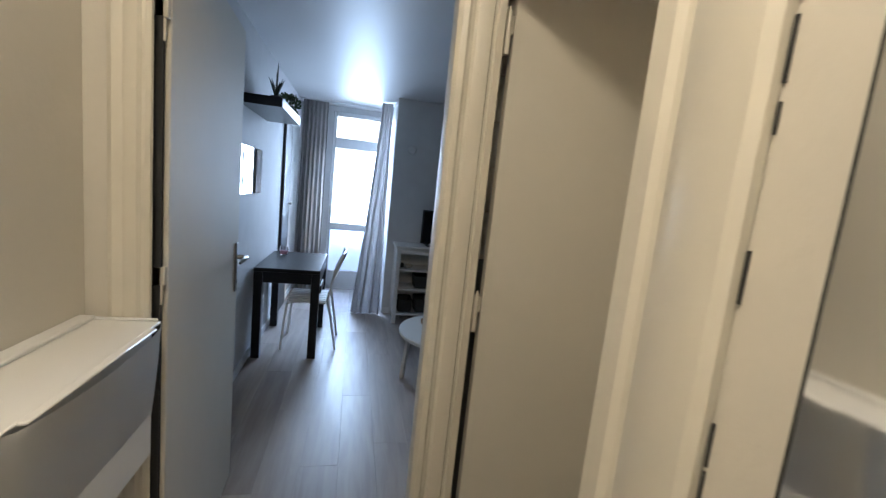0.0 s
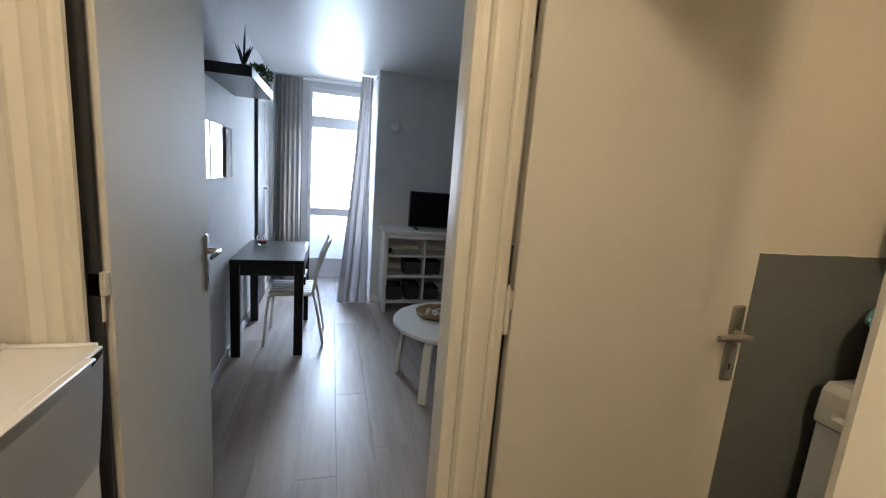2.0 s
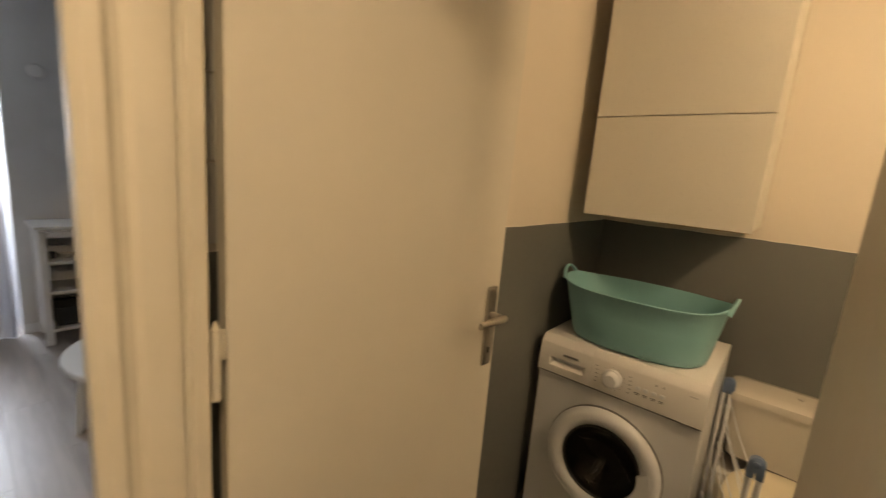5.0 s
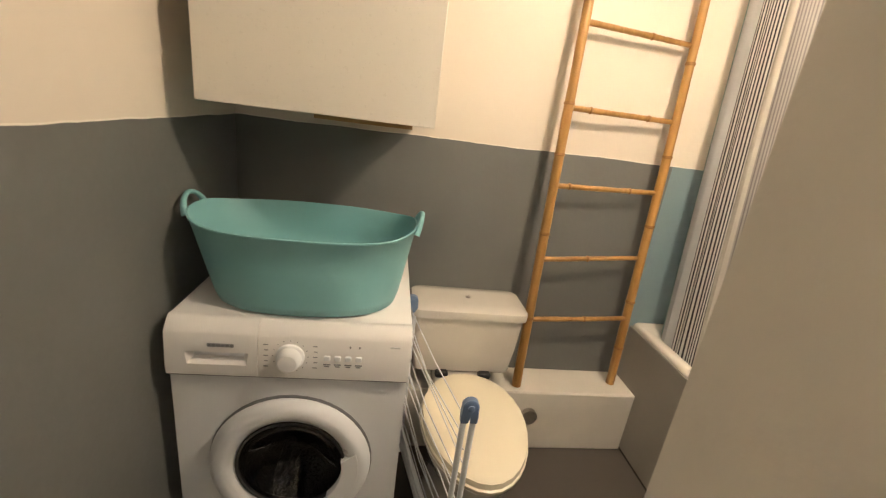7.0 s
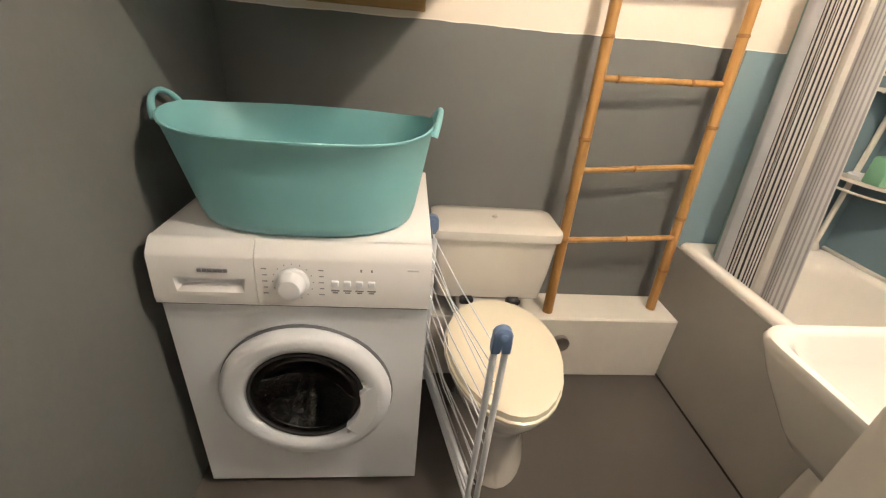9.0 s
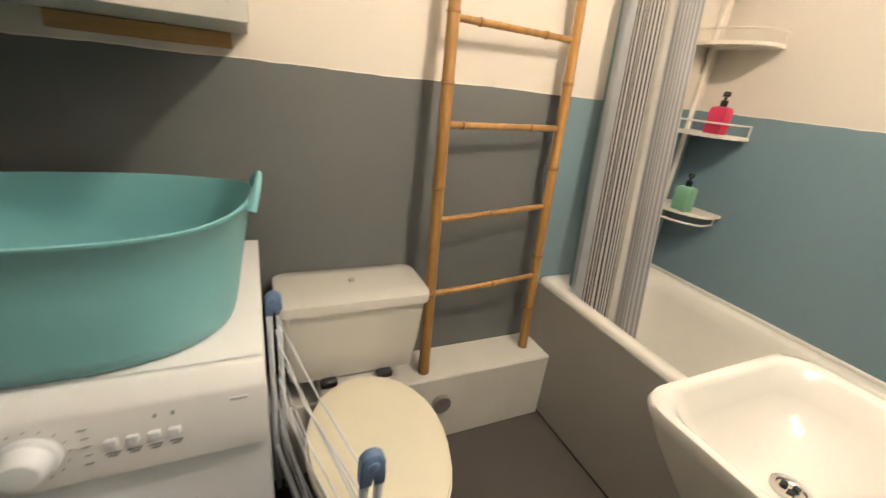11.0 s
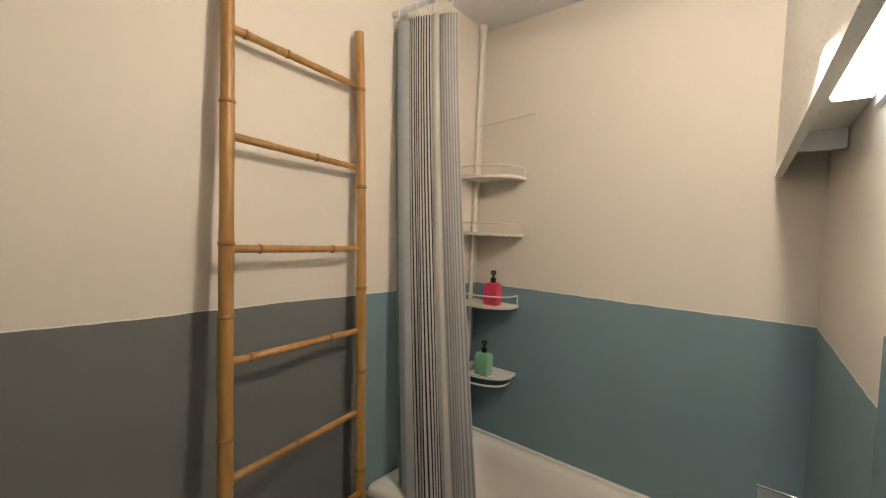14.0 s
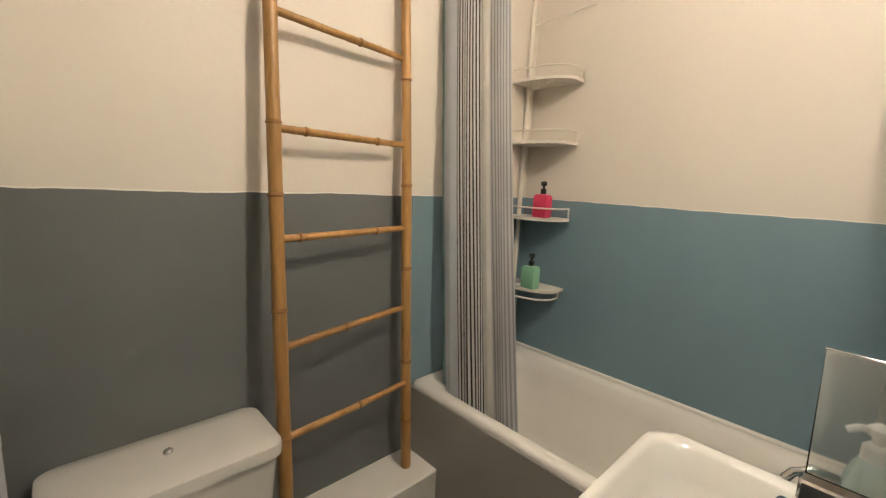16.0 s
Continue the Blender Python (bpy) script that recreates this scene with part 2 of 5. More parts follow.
LINE = 1.266
NW = 1.71
GREY, BLUE, CREAM = (0.140, 0.147, 0.142), (0.180, 0.262, 0.300), (0.71, 0.65, 0.565)
M = {
    "east": two_tone("paint_grey_blue_cream", GREY, CREAM, LINE, 0.046, BLUE),
    "north": two_tone("paint_grey_cream", GREY, CREAM, LINE),
    "south": two_tone("paint_blue_cream", BLUE, CREAM, LINE),
    "white_wall": mat("white_wall_paint", (0.62, 0.62, 0.62), 0.72, var=0.08, scale=7, spec=0.25, bump=0.7, bump_scale=28),
    "hall_wall": mat("hall_wall_paint", (0.62, 0.59, 0.53), 0.5, var=0.04, scale=3, bump=0.4, bump_scale=50),
    "ceiling": mat("ceiling_paint", (0.70, 0.70, 0.70), 0.48, var=0.03, spec=0.35, scale=2, bump=0.1, bump_scale=50),
    "gloss": mat("cream_gloss_paint", (0.65, 0.615, 0.535), 0.32, var=0.05, scale=8, bump=0.25, bump_scale=40),
    "leaf": mat("white_door_paint", (0.66, 0.63, 0.56), 0.62, spec=0.3, var=0.04, scale=4, bump=0.35, bump_scale=30),
    "vinyl": mat("dark_vinyl", (0.085, 0.075, 0.065), 0.5, var=0.12, scale=5, bump=0.3, bump_scale=160),
    "ceramic": mat("white_ceramic", (0.65, 0.62, 0.565), 0.08, var=0.02, scale=4, bump=0.0, coat=0.4),
    "acrylic": mat("bath_enamel", (0.80, 0.76, 0.69), 0.12, var=0.03, scale=5, bump=0.0),
    "seat": mat("cream_seat_plastic", (0.80, 0.74, 0.58), 0.22, var=0.02, bump=0.0),
    "apron": mat("grey_panel_paint", (0.34, 0.325, 0.29), 0.45, var=0.06, scale=6, bump=0.25, bump_scale=60),
    "ledge": mat("white_ledge_paint", (0.70, 0.67, 0.60), 0.5, var=0.07, scale=9, bump=0.5, bump_scale=40),
    "white_metal": mat("white_enamelled_steel", (0.75, 0.78, 0.82), 0.30, var=0.02, bump=0.0, rvar=0.03),
    "white_plastic": mat("white_plastic", (0.78, 0.78, 0.78), 0.36, var=0.02, bump=0.0, rvar=0.04),
    "grey_print": mat("grey_print", (0.22, 0.23, 0.25), 0.5, bump=0.0),
    "black": mat("black_plastic", (0.012, 0.012, 0.013), 0.35, bump=0.05),
    "rubber": mat("dark_rubber", (0.03, 0.03, 0.03), 0.7, bump=0.1),
    "chrome": mat("chrome", (0.62, 0.61, 0.60), 0.12, 1.0, var=0.02, bump=0.0),
    "steel": mat("brushed_steel", (0.45, 0.43, 0.40), 0.3, 1.0, var=0.06, bump=0.1),
    "drum": mat("drum_steel", (0.10, 0.10, 0.105), 0.28, 0.85, bump=0.1),
    "turquoise": mat("turquoise_plastic", (0.215, 0.47, 0.50), 0.42, var=0.04, scale=5, bump=0.06, bump_scale=90),
    "bamboo": wood_mat("bamboo", (0.25, 0.125, 0.030), (0.45, 0.25, 0.075), (20, 20, 2.5), 0.38),
    "bamboo_node": mat("bamboo_node", (0.27, 0.13, 0.035), 0.5, var=0.2, scale=60),
    "batten": wood_mat("raw_batten", (0.30, 0.17, 0.06), (0.46, 0.29, 0.12), (30, 2, 30), 0.6),
    "cabinet": mat("white_cabinet_foil", (0.68, 0.66, 0.60), 0.3, var=0.02, scale=3, bump=0.04),
    "blue_plastic": mat("slate_blue_plastic", (0.13, 0.20, 0.34), 0.4, var=0.05, bump=0.1),
    "red": mat("raspberry_plastic", (0.60, 0.035, 0.10), 0.35, bump=0.0),
    "mint": mat("mint_plastic", (0.24, 0.48, 0.30), 0.35, bump=0.0),
    "mirror": mat("mirror_silver", (0.88, 0.89, 0.89), 0.02, 1.0, var=0.0, bump=0.0),
    "glass": glass_mat("clear_glass"),
    "green_glass": glass_mat("shelf_glass", (0.90, 0.93, 0.90), 0.03),
    "door_glass": glass_mat("smoked_door_glass", (0.30, 0.305, 0.31)),
    "shoulder": mat("pale_bottle_plastic", (0.42, 0.52, 0.51), 0.2, var=0.02, bump=0.0),
    "soap": mat("turquoise_soap", (0.01, 0.45, 0.44), 0.1, var=0.02, bump=0.0),
    "liner": mat("teal_liner", (0.22, 0.38, 0.36), 0.45, var=0.08, scale=12, bump=0.2),
    "rack_white": mat("cream_rack_plastic", (0.74, 0.69, 0.60), 0.35, var=0.03, bump=0.0),
    "stripe": stripe_mat("striped_cloth", (0.82, 0.80, 0.78), (0.035, 0.035, 0.05), 0.0098, 0.0040),
    "stripe_fine": stripe_mat("fine_striped_cloth", (0.66, 0.65, 0.64), (0.40, 0.39, 0.40), 0.0095, 0.0040),
    "cloth_white": mat("white_cloth", (0.78, 0.75, 0.70), 0.9, var=0.05, scale=20, bump=0.4, bump_scale=350),
    "cloth_grey": mat("pale_grey_cloth", (0.60, 0.61, 0.63), 0.7, var=0.06, scale=15, bump=0.3, bump_scale=350),
    "curtain": cloth_mat("grey_curtain_cloth", (0.50, 0.48, 0.475), 0.95, var=0.08, scale=12, bump=0.5, bump_scale=300),
    "dark_wood": mat("black_brown_veneer", (0.007, 0.007, 0.008), 0.3, spec=0.3, var=0.25, scale=30, bump=0.08),
    "dark_door": mat("dark_grey_paint", (0.045, 0.045, 0.045), 0.45, bump=0.1),
    "chair_white": mat("white_chair_plastic", (0.72, 0.72, 0.70), 0.35, bump=0.05),
    "unit_white": mat("white_stained_wood", (0.68, 0.68, 0.67), 0.4, var=0.04, scale=12, bump=0.15),
    "screen": mat("tv_screen", (0.006, 0.006, 0.008), 0.12, var=0.0, bump=0.0),
    "felt": mat("dark_felt_box", (0.035, 0.04, 0.042), 0.95, var=0.15, scale=30, bump=0.5),
    "birch": wood_mat("wood_tray", (0.20, 0.11, 0.04), (0.36, 0.22, 0.09), (6, 2, 6), 0.5),
    "pebble": mat("white_pebbles", (0.62, 0.58, 0.52), 0.6, var=0.15, scale=40),
    "leaf_green": mat("plant_green", (0.035, 0.075, 0.022), 0.5, var=0.4, scale=40, bump=0.2),
    "leaf_dark": mat("plant_dark_green", (0.010, 0.022, 0.014), 0.5, var=0.3, scale=40),
    "frame_white": mat("white_window_frame", (0.72, 0.73, 0.74), 0.4, bump=0.1),
    "frosted": glass_mat("frosted_window_panel", (0.50, 0.60, 0.80), 0.7),
    "tile": mat("white_wall_tile", (0.70, 0.69, 0.65), 0.15, var=0.02, bump=0.0),
    "candle": mat("pink_candle_wax", (0.45, 0.16, 0.20), 0.4, bump=0.0),
    "lamp_glow": glow_mat("lit_diffuser", (1.0, 0.93, 0.80), 6.0),
    "bulb_glow": glow_mat("lit_globe", (1.0, 0.86, 0.66), 3.0),
    # emission stands in for the bright daylight outside the window
    "glow_backdrop": glow_mat("glowing_backdrop_white", (0.86, 0.93, 1.0), 3.0),
    "ground": mat("courtyard_ground", (0.22, 0.21, 0.20), 0.9, var=0.15, scale=0.5),
}
PLANK = wood_mat("pale_oak_laminate", (0.265, 0.225, 0.20), (0.45, 0.395, 0.355), (9, 0.9, 9), 0.38, 0.08, 0.14)


# ---- mesh helpers ----
def mesh_object(name, bm, material, parent=None, smooth=True, angle=40):
    me = bpy.data.meshes.new(name)
    bmesh.ops.recalc_face_normals(bm, faces=bm.faces)
    bm.to_mesh(me)
    bm.free()
    if smooth:
        me.polygons.foreach_set("use_smooth", [True] * len(me.polygons))
        me.set_sharp_from_angle(angle=radians(angle))
    me.materials.append(material)
    ob = new(name, me)
    ob.parent = parent
    return ob


WORLD = {}
ROUND = {"wire", "rail", "tube", "handle", "lever", "spout", "pole", "cross_bar", "back_leg", "front_leg", "loop", "hanging_bar", "towel_arm", "front_rail", "blade", "stem"}


def part(name, bm, material, parent, label="", angle=40):
    """One mesh under a thing or part; bm is in world coordinates."""
    m = WORLD.get(parent.name, Matrix())
    bmesh.ops.transform(bm, matrix=m.inverted(), verts=bm.verts)
    ob = mesh_object(name, bm, material, parent, True, 60 if name in ROUND else angle)
    WORLD[ob.name] = m
    return tagged(ob, label) if label else ob


def thing(name, label, category, m=None, group="", kind=""):
    ob = new(name)
    ob.empty_display_size = 0.05
    if m is not None:
        ob.matrix_basis = m
        WORLD[ob.name] = m
    return tagged(ob, label, category, group, kind)


def add_box(bm, x0, x1, y0, y1, z0, z1, bevel=0.0, seg=1):
    r = bmesh.ops.create_cube(bm, size=1)
    vs = r["verts"]
    for v in vs:
        v.co = Vector((x0 if v.co.x < 0 else x1, y0 if v.co.y < 0 else y1, z0 if v.co.z < 0 else z1))
    if bevel:
        es = list({e for v in vs for e in v.link_edges})
        bmesh.ops.bevel(bm, geom=es, offset=bevel, segments=seg, affect="EDGES", profile=0.5)
    return bm


def box(x0, x1, y0, y1, z0, z1, bevel=0.0, seg=1):
    return add_box(bmesh.new(), x0, x1, y0, y1, z0, z1, bevel, seg)


def add_loops(bm, loops, cap0=True, cap1=True):
    """Skins rings of equal length."""
    rings = [[bm.verts.new(p) for p in lp] for lp in loops]
    for a, b in zip(rings, rings[1:]):
        k = len(a)
        for i in range(k):
            bm.faces.new((a[i], a[(i + 1) % k], b[(i + 1) % k], b[i]))
    if cap0:
        bm.faces.new(rings[0][::-1])
    if cap1:
        bm.faces.new(rings[-1])
    return bm


def ring(cx, cy, hx, hy, z, r=None, n=6):
    """A rounded rectangle, or with r None an ellipse."""
    if r is None:
        k = 4 * n + 4
        return [(cx + hx * math.cos(2 * math.pi * i / k), cy + hy * math.sin(2 * math.pi * i / k), z) for i in range(k)]
    pts = []
    for sx, sy, a0 in ((1, 1, 0), (-1, 1, 90), (-1, -1, 180), (1, -1, 270)):
        for i in range(n + 1):
            a = radians(a0 + 90 * i / n)
            pts.append((cx + sx * (hx - r) + r * math.cos(a), cy + sy * (hy - r) + r * math.sin(a), z))
    return pts


def lathe(profile, cx=0, cy=0, n=20, sx=1, sy=1):
    bm = bmesh.new()
    k = len(profile)
    loops = [[(cx + r * sx * math.cos(2 * math.pi * i / n), cy + r * sy * math.sin(2 * math.pi * i / n), z) for i in range(n)] for r, z in profile]
    return add_loops(bm, loops)


def add_tube(bm, pts, r, n=8, radii=None):
    pts = [Vector(p) for p in pts]
    loops = []
    up = Vector((0, 0, 1))
    prev = None
    for i, p in enumerate(pts):
        d = (pts[min(i + 1, len(pts) - 1)] - pts[max(i - 1, 0)]).normalized()
        if prev is None:
            a = d.cross(up if abs(d.z) < 0.9 else Vector((1, 0, 0))).normalized()
        else:
            a = (prev - d * prev.dot(d)).normalized()
        prev = a
        b = d.cross(a)
        q = radii[i] if radii else r
        loops.append([tuple(p + a * q * math.cos(2 * math.pi * j / n) + b * q * math.sin(2 * math.pi * j / n)) for j in range(n)])
    return add_loops(bm, loops)


def tube(pts, r, n=8, radii=None):
    return add_tube(bmesh.new(), pts, r, n, radii)


def arc(cx, cy, z, r, a0, a1, n=10, plane="xy"):
    out = []
    for i in range(n + 1):
        a = radians(a0 + (a1 - a0) * i / n)
        c, s = r * math.cos(a), r * math.sin(a)
        out.append({"xy": (cx + c, cy + s, z), "xz": (cx + c, z, cy + s), "yz": (z, cx + c, cy + s)}[plane])
    return out


def moved(bm, m):
    bmesh.ops.transform(bm, matrix=m, verts=bm.verts)
    return bm


def cloth(path_top, path_bottom, z_top, z_bottom, rows=24, sway=0.0, thick=0.0025, drop=None):
    """A hanging cloth between a path at its top and one at its bottom; its u runs in metres."""
    bm = bmesh.new()
    uv = bm.loops.layers.uv.new("UVMap")
    k = len(path_top)
    us = [0.0]
    for a, b in zip(path_top, path_top[1:]):
        us.append(us[-1] + math.dist(a, b))
    grid = []
    for j in range(rows + 1):
        f = j / rows
        g = f ** 1.2
        row = []
        for i in range(k):
            x = path_top[i][0] * (1 - g) + path_bottom[i][0] * g
            y = path_top[i][1] * (1 - g) + path_bottom[i][1] * g
            w = sway * math.sin(3.1 * f + 0.5 * i) * f
            row.append(bm.verts.new((x + w, y + 0.6 * w, z_top + (z_bottom - z_top) * f)))
        grid.append(row)
    for j in range(rows):
        for i in range(k - 1):
            fc = bm.faces.new((grid[j][i], grid[j][i + 1], grid[j + 1][i + 1], grid[j + 1][i]))
            for lp, (q, p) in zip(fc.loops, ((i, j), (i + 1, j), (i + 1, j + 1), (i, j + 1))):
                lp[uv].uv = (us[q], p / rows * abs(z_top - z_bottom))
    bmesh.ops.solidify(bm, geom=bm.faces[:], thickness=thick)
    return bm


def folds(x0, x1, y, amp, n, k=9, seed=0, lean=0.0):
    """A pleated path from x0 to x1."""
    rnd = random.Random(seed)
    pts = []
    for i in range(n * k + 1):
        f = i / (n * k)
        a = amp * (0.75 + 0.5 * math.sin(5.1 * f + seed))
        pts.append((x0 + (x1 - x0) * f + 0.25 * amp * math.sin(4 * math.pi * n * f), y + lean * f + a * math.sin(2 * math.pi * n * f)))
    return pts


def structure(name, bm, material, label, category):
    ob = mesh_object(name, bm, material, None, True, 30)
    return tagged(ob, label, category, "", "structure")


def extrude(pts, z0, z1):
    return add_loops(bmesh.new(), [[(x, y, z0) for x, y in pts], [(x, y, z1) for x, y in pts]])


def skew(bm):
    """Moves what is built against x = 1.37 onto the slightly crooked basin wall."""
    for v in bm.verts:
        v.co.x += 0.0008 - 0.0375 * (v.co.y - 0.0)
    return bm


# ---- structure ----
H = 2.44
structure("ceiling", box(-0.60, 3.35, -1.05, 6.32, H, H + 0.12), M["ceiling"], "smooth satin white painted ceiling", "ceiling")
structure("subfloor", box(-0.60, 3.35, -1.05, 6.32, -0.14, -0.016), M["vinyl"], "dark floor base under the boards", "floor")
structure("floor_bathroom", box(0.70, 2.605, -0.62, NW, -0.016, 0.0), M["vinyl"], "dark brown-grey vinyl bathroom floor", "floor")

structure("wall_living_west", box(-0.575, -0.455, 1.69, 6.20, -0.016, H), M["white_wall"], "rough white painted living room wall", "wall")
structure("wall_hall_west", box(-0.43, -0.31, -0.90, 1.56, -0.016, H), M["hall_wall"], "pale beige painted hall wall", "wall")
structure("wall_hall_south", box(-0.43, 0.72, -1.02, -0.90, -0.016, H), M["hall_wall"], "pale beige painted hall end wall", "wall")
structure("wall_hall_east", box(0.62, 0.72, -0.90, 0.80, -0.016, H), M["hall_wall"], "pale beige painted hall wall beside the bathroom door", "wall")
structure("wall_door_living", box(-0.575, -0.224, 1.562, 1.688, -0.016, H), M["hall_wall"], "narrow wall beside the living room door", "wall")
structure("wall_over_living_door", box(-0.222, 0.535, 1.564, 1.686, 2.08, H), M["hall_wall"], "wall over the living room door", "wall")
structure("wall_over_bath_door", box(0.622, 0.655, 0.802, 1.60, 2.08, H), M["hall_wall"], "wall over the bathroom door", "wall")
structure("wall_corner_post", box(0.575, 0.665, 1.605, NW + 0.12, -0.016, H), M["hall_wall"], "short wall between the two door frames", "wall")
structure("wall_passage", box(0.722, 1.318, 0.775, 0.887, 0.0, H), M["hall_wall"], "plain grey-white wall beside the bathroom entrance", "wall")
structure("wall_sink", extrude([(1.394, -0.62), (1.342, 0.773), (1.238, 0.773), (1.26, -0.62)], 0.0, H), M["south"], "wall in blue-grey below and cream above behind the basin", "wall")
structure("wall_bath_south", box(1.26, 2.725, -0.74, -0.62, -0.016, H), M["south"], "wall in blue-grey below and cream above along the bath", "wall")
structure("wall_bath_east", box(2.605, 2.725, -0.62, NW + 0.12, -0.016, H), M["east"], "wall painted dark grey and blue below, cream above", "wall")
structure("wall_bath_north", box(0.667, 2.603, NW, NW + 0.12, -0.016, H), M["north"], "wall in dark grey below and cream above behind the machine", "wall")
structure("wall_living_south", box(2.727, 3.32, NW, NW + 0.12, -0.016, H), M["white_wall"], "white painted living room wall", "wall")
structure("wall_living_east", box(3.20, 3.32, NW + 0.122, 5.17, -0.016, H), M["white_wall"], "white painted living room wall", "wall")
structure("wall_tv", box(0.69, 3.32, 5.172, 5.30, -0.016, H), M["white_wall"], "white painted wall behind the television", "wall")
structure("wall_bay_east", box(0.69, 0.81, 5.302, 6.20, -0.016, H), M["white_wall"], "white reveal wall of the window bay", "wall")
bm = box(-0.575, -0.045, 6.202, 6.32, -0.016, H)
add_box(bm, 0.66, 0.81, 6.202, 6.32, -0.016, H)
add_box(bm, -0.045, 0.66, 6.202, 6.32, 2.37, H)
structure("wall_window", bm, M["white_wall"], "white wall round the tall window", "wall")
structure("baseboard_west", box(-0.454, -0.442, 1.72, 6.19, 0.0, 0.075, 0.003), M["frame_white"], "white painted skirting board", "baseboard")
structure("baseboard_tv", box(0.70, 3.19, 5.159, 5.171, 0.0, 0.075, 0.003), M["frame_white"], "white painted skirting board", "baseboard")


# ---- door frames ----
frame_right = thing("door_frame_living", "cream gloss painted moulded door frame with worn edges", "door frame", pose(0.60, 1.58, 0), kind="structure")
prof = [(0.527, 1.60), (0.520, 1.585), (0.522, 1.562), (0.533, 1.552), (0.548, 1.549), (0.556, 1.556), (0.566, 1.558), (0.574, 1.551), (0.598, 1.545), (0.612, 1.546),
        (0.618, 1.556), (0.624, 1.556), (0.628, 1.550), (0.646, 1.550), (0.650, 1.556), (0.650, 1.604)]
part("post", extrude(prof, 0, 2.08), M["gloss"], frame_right, angle=25)
part("lining", box(0.535, 0.574, 1.606, 1.70, 0, 2.08, 0.004), M["gloss"], frame_right)
prof = [(-0.255, 1.56), (-0.255, 1.545), (-0.244, 1.540), (-0.224, 1.544), (-0.211, 1.538), (-0.194, 1.538), (-0.187, 1.546), (-0.180, 1.546), (-0.171, 1.552), (-0.169, 1.56)]
part("casing", extrude(prof, 0, 2.12), M["gloss"], frame_right, angle=25)
part("jamb", box(-0.222, -0.200, 1.561, 1.69, 0, 2.08, 0.004), M["gloss"], frame_right)
# shade of the hinge gap, put in as a dark strip
part("hinge_shade_strip", box(-0.199, -0.172, 1.612, 1.624, 0, 2.04), M["rubber"], frame_right, "dark strip standing in for the shaded gap beside the hinges")
part("head", box(-0.198, 0.532, 1.553, 1.688, 2.04, 2.078, 0.004), M["gloss"], frame_right)

frame_bath = thing("door_frame_bathroom", "cream gloss painted moulded door casing, chipped along one edge", "door frame", pose(0.62, 0.83, 0), kind="structure")
prof = [(0.618, 0.735), (0.606, 0.733), (0.598, 0.742), (0.596, 0.765), (0.600, 0.800), (0.606, 0.826), (0.612, 0.834), (0.610, 0.842), (0.603, 0.850), (0.603, 0.880),
        (0.612, 0.889), (0.720, 0.889), (0.720, 0.803), (0.618, 0.803)]
part("casing", extrude(prof, 0, 2.10), M["gloss"], frame_bath, angle=25)
rnd = random.Random(8)
z = 0.02
while z < 2.05:
    h = rnd.uniform(0.01, 0.10)
    if rnd.random() < 0.6:
        part("crack", box(0.6172, 0.6192, 0.7315, 0.7332 + rnd.uniform(0, 0.0016), z, z + h), M["rubber"], frame_bath, "dark gap where the filler has cracked")
    z += h + rnd.uniform(0.004, 0.03)
part("head", box(0.612, 0.65, 0.891, 1.546, 2.03, 2.078, 0.004), M["gloss"], frame_bath)


def lever_handle(parent, o, along, out, z, length=0.11, name="handle"):
    """A long steel plate with a curved lever; o: the plate's middle on the leaf's face, along: the lever's way, out: away from the face."""
    o, along, out = Vector(o), Vector(along).normalized(), Vector(out).normalized()
    m = Matrix.Translation(o) @ Matrix((along, out, (0, 0, 1))).transposed().to_4x4()
    plate = part("plate", moved(box(-0.019, 0.019, 0, 0.008, -0.109, 0.109, 0.006, 3), m), M["steel"], parent, "brushed steel door plate")
    zl = z - o.z
    bm = tube([m @ Vector(p) for p in ((0, 0, zl), (0, 0.035, zl))], 0.011, 12)
    add_tube(bm, [m @ Vector(p) for p in ((-0.012, 0.044, zl), (0.01, 0.047, zl), (0.05, 0.05, zl + 0.004), (0.09, 0.048, zl + 0.001), (length, 0.042, zl - 0.006))], 0.009, 10, [0.009, 0.011, 0.010, 0.0085, 0.006])
    part("lever", bm, M["steel"], plate, "polished lever handle")
    part("keyhole", moved(box(-0.004, 0.004, 0.006, 0.0095, -0.075, -0.055, 0.002), m), M["black"], plate)


def hinge(parent, x, y, z):
    bm = tube([(x, y, z - 0.055), (x, y, z + 0.055)], 0.008, 10)
    add_tube(bm, [(x, y, z + 0.055), (x, y, z + 0.068)], 0.006, 10, [0.006, 0.002])
    add_box(bm, x - 0.028, x, y + 0.006, y + 0.011, z - 0.05, z - 0.001, 0.002)
    add_box(bm, x, x + 0.018, y + 0.006, y + 0.011, z + 0.001, z + 0.05, 0.002)
    part("hinge", bm, M["gloss"], parent)


A = radians(-4.4)
door_b = thing("door_bathroom", "open plain cream-white bathroom door with steel lever", "door", pose(0.672, 1.587, 0, 0, 0, -4.4), kind="structure")
R = Matrix.Translation((0.672, 1.587, 0)) @ Matrix.Rotation(A, 4, "Z")
part("leaf", moved(box(0.013, 0.695, 0.0, 0.040, 0.012, 2.055, 0.003), R), M["leaf"], door_b)
lever_handle(door_b, R @ Vector((0.660, 0, 1.041)), R.to_3x3() @ Vector((-1, 0, 0)), R.to_3x3() @ Vector((0, -1, 0)), 1.072, 0.085)
for hz in (0.30, 1.125, 1.90):
    hinge(door_b, 0.664, 1.574, hz)
door_l = thing("door_living", "open white painted living room door with steel lever", "door", pose(-0.165, 1.64, 0), kind="structure")
R2 = Matrix.Translation((-0.165, 1.640, 0)) @ Matrix.Rotation(radians(92.4), 4, "Z")
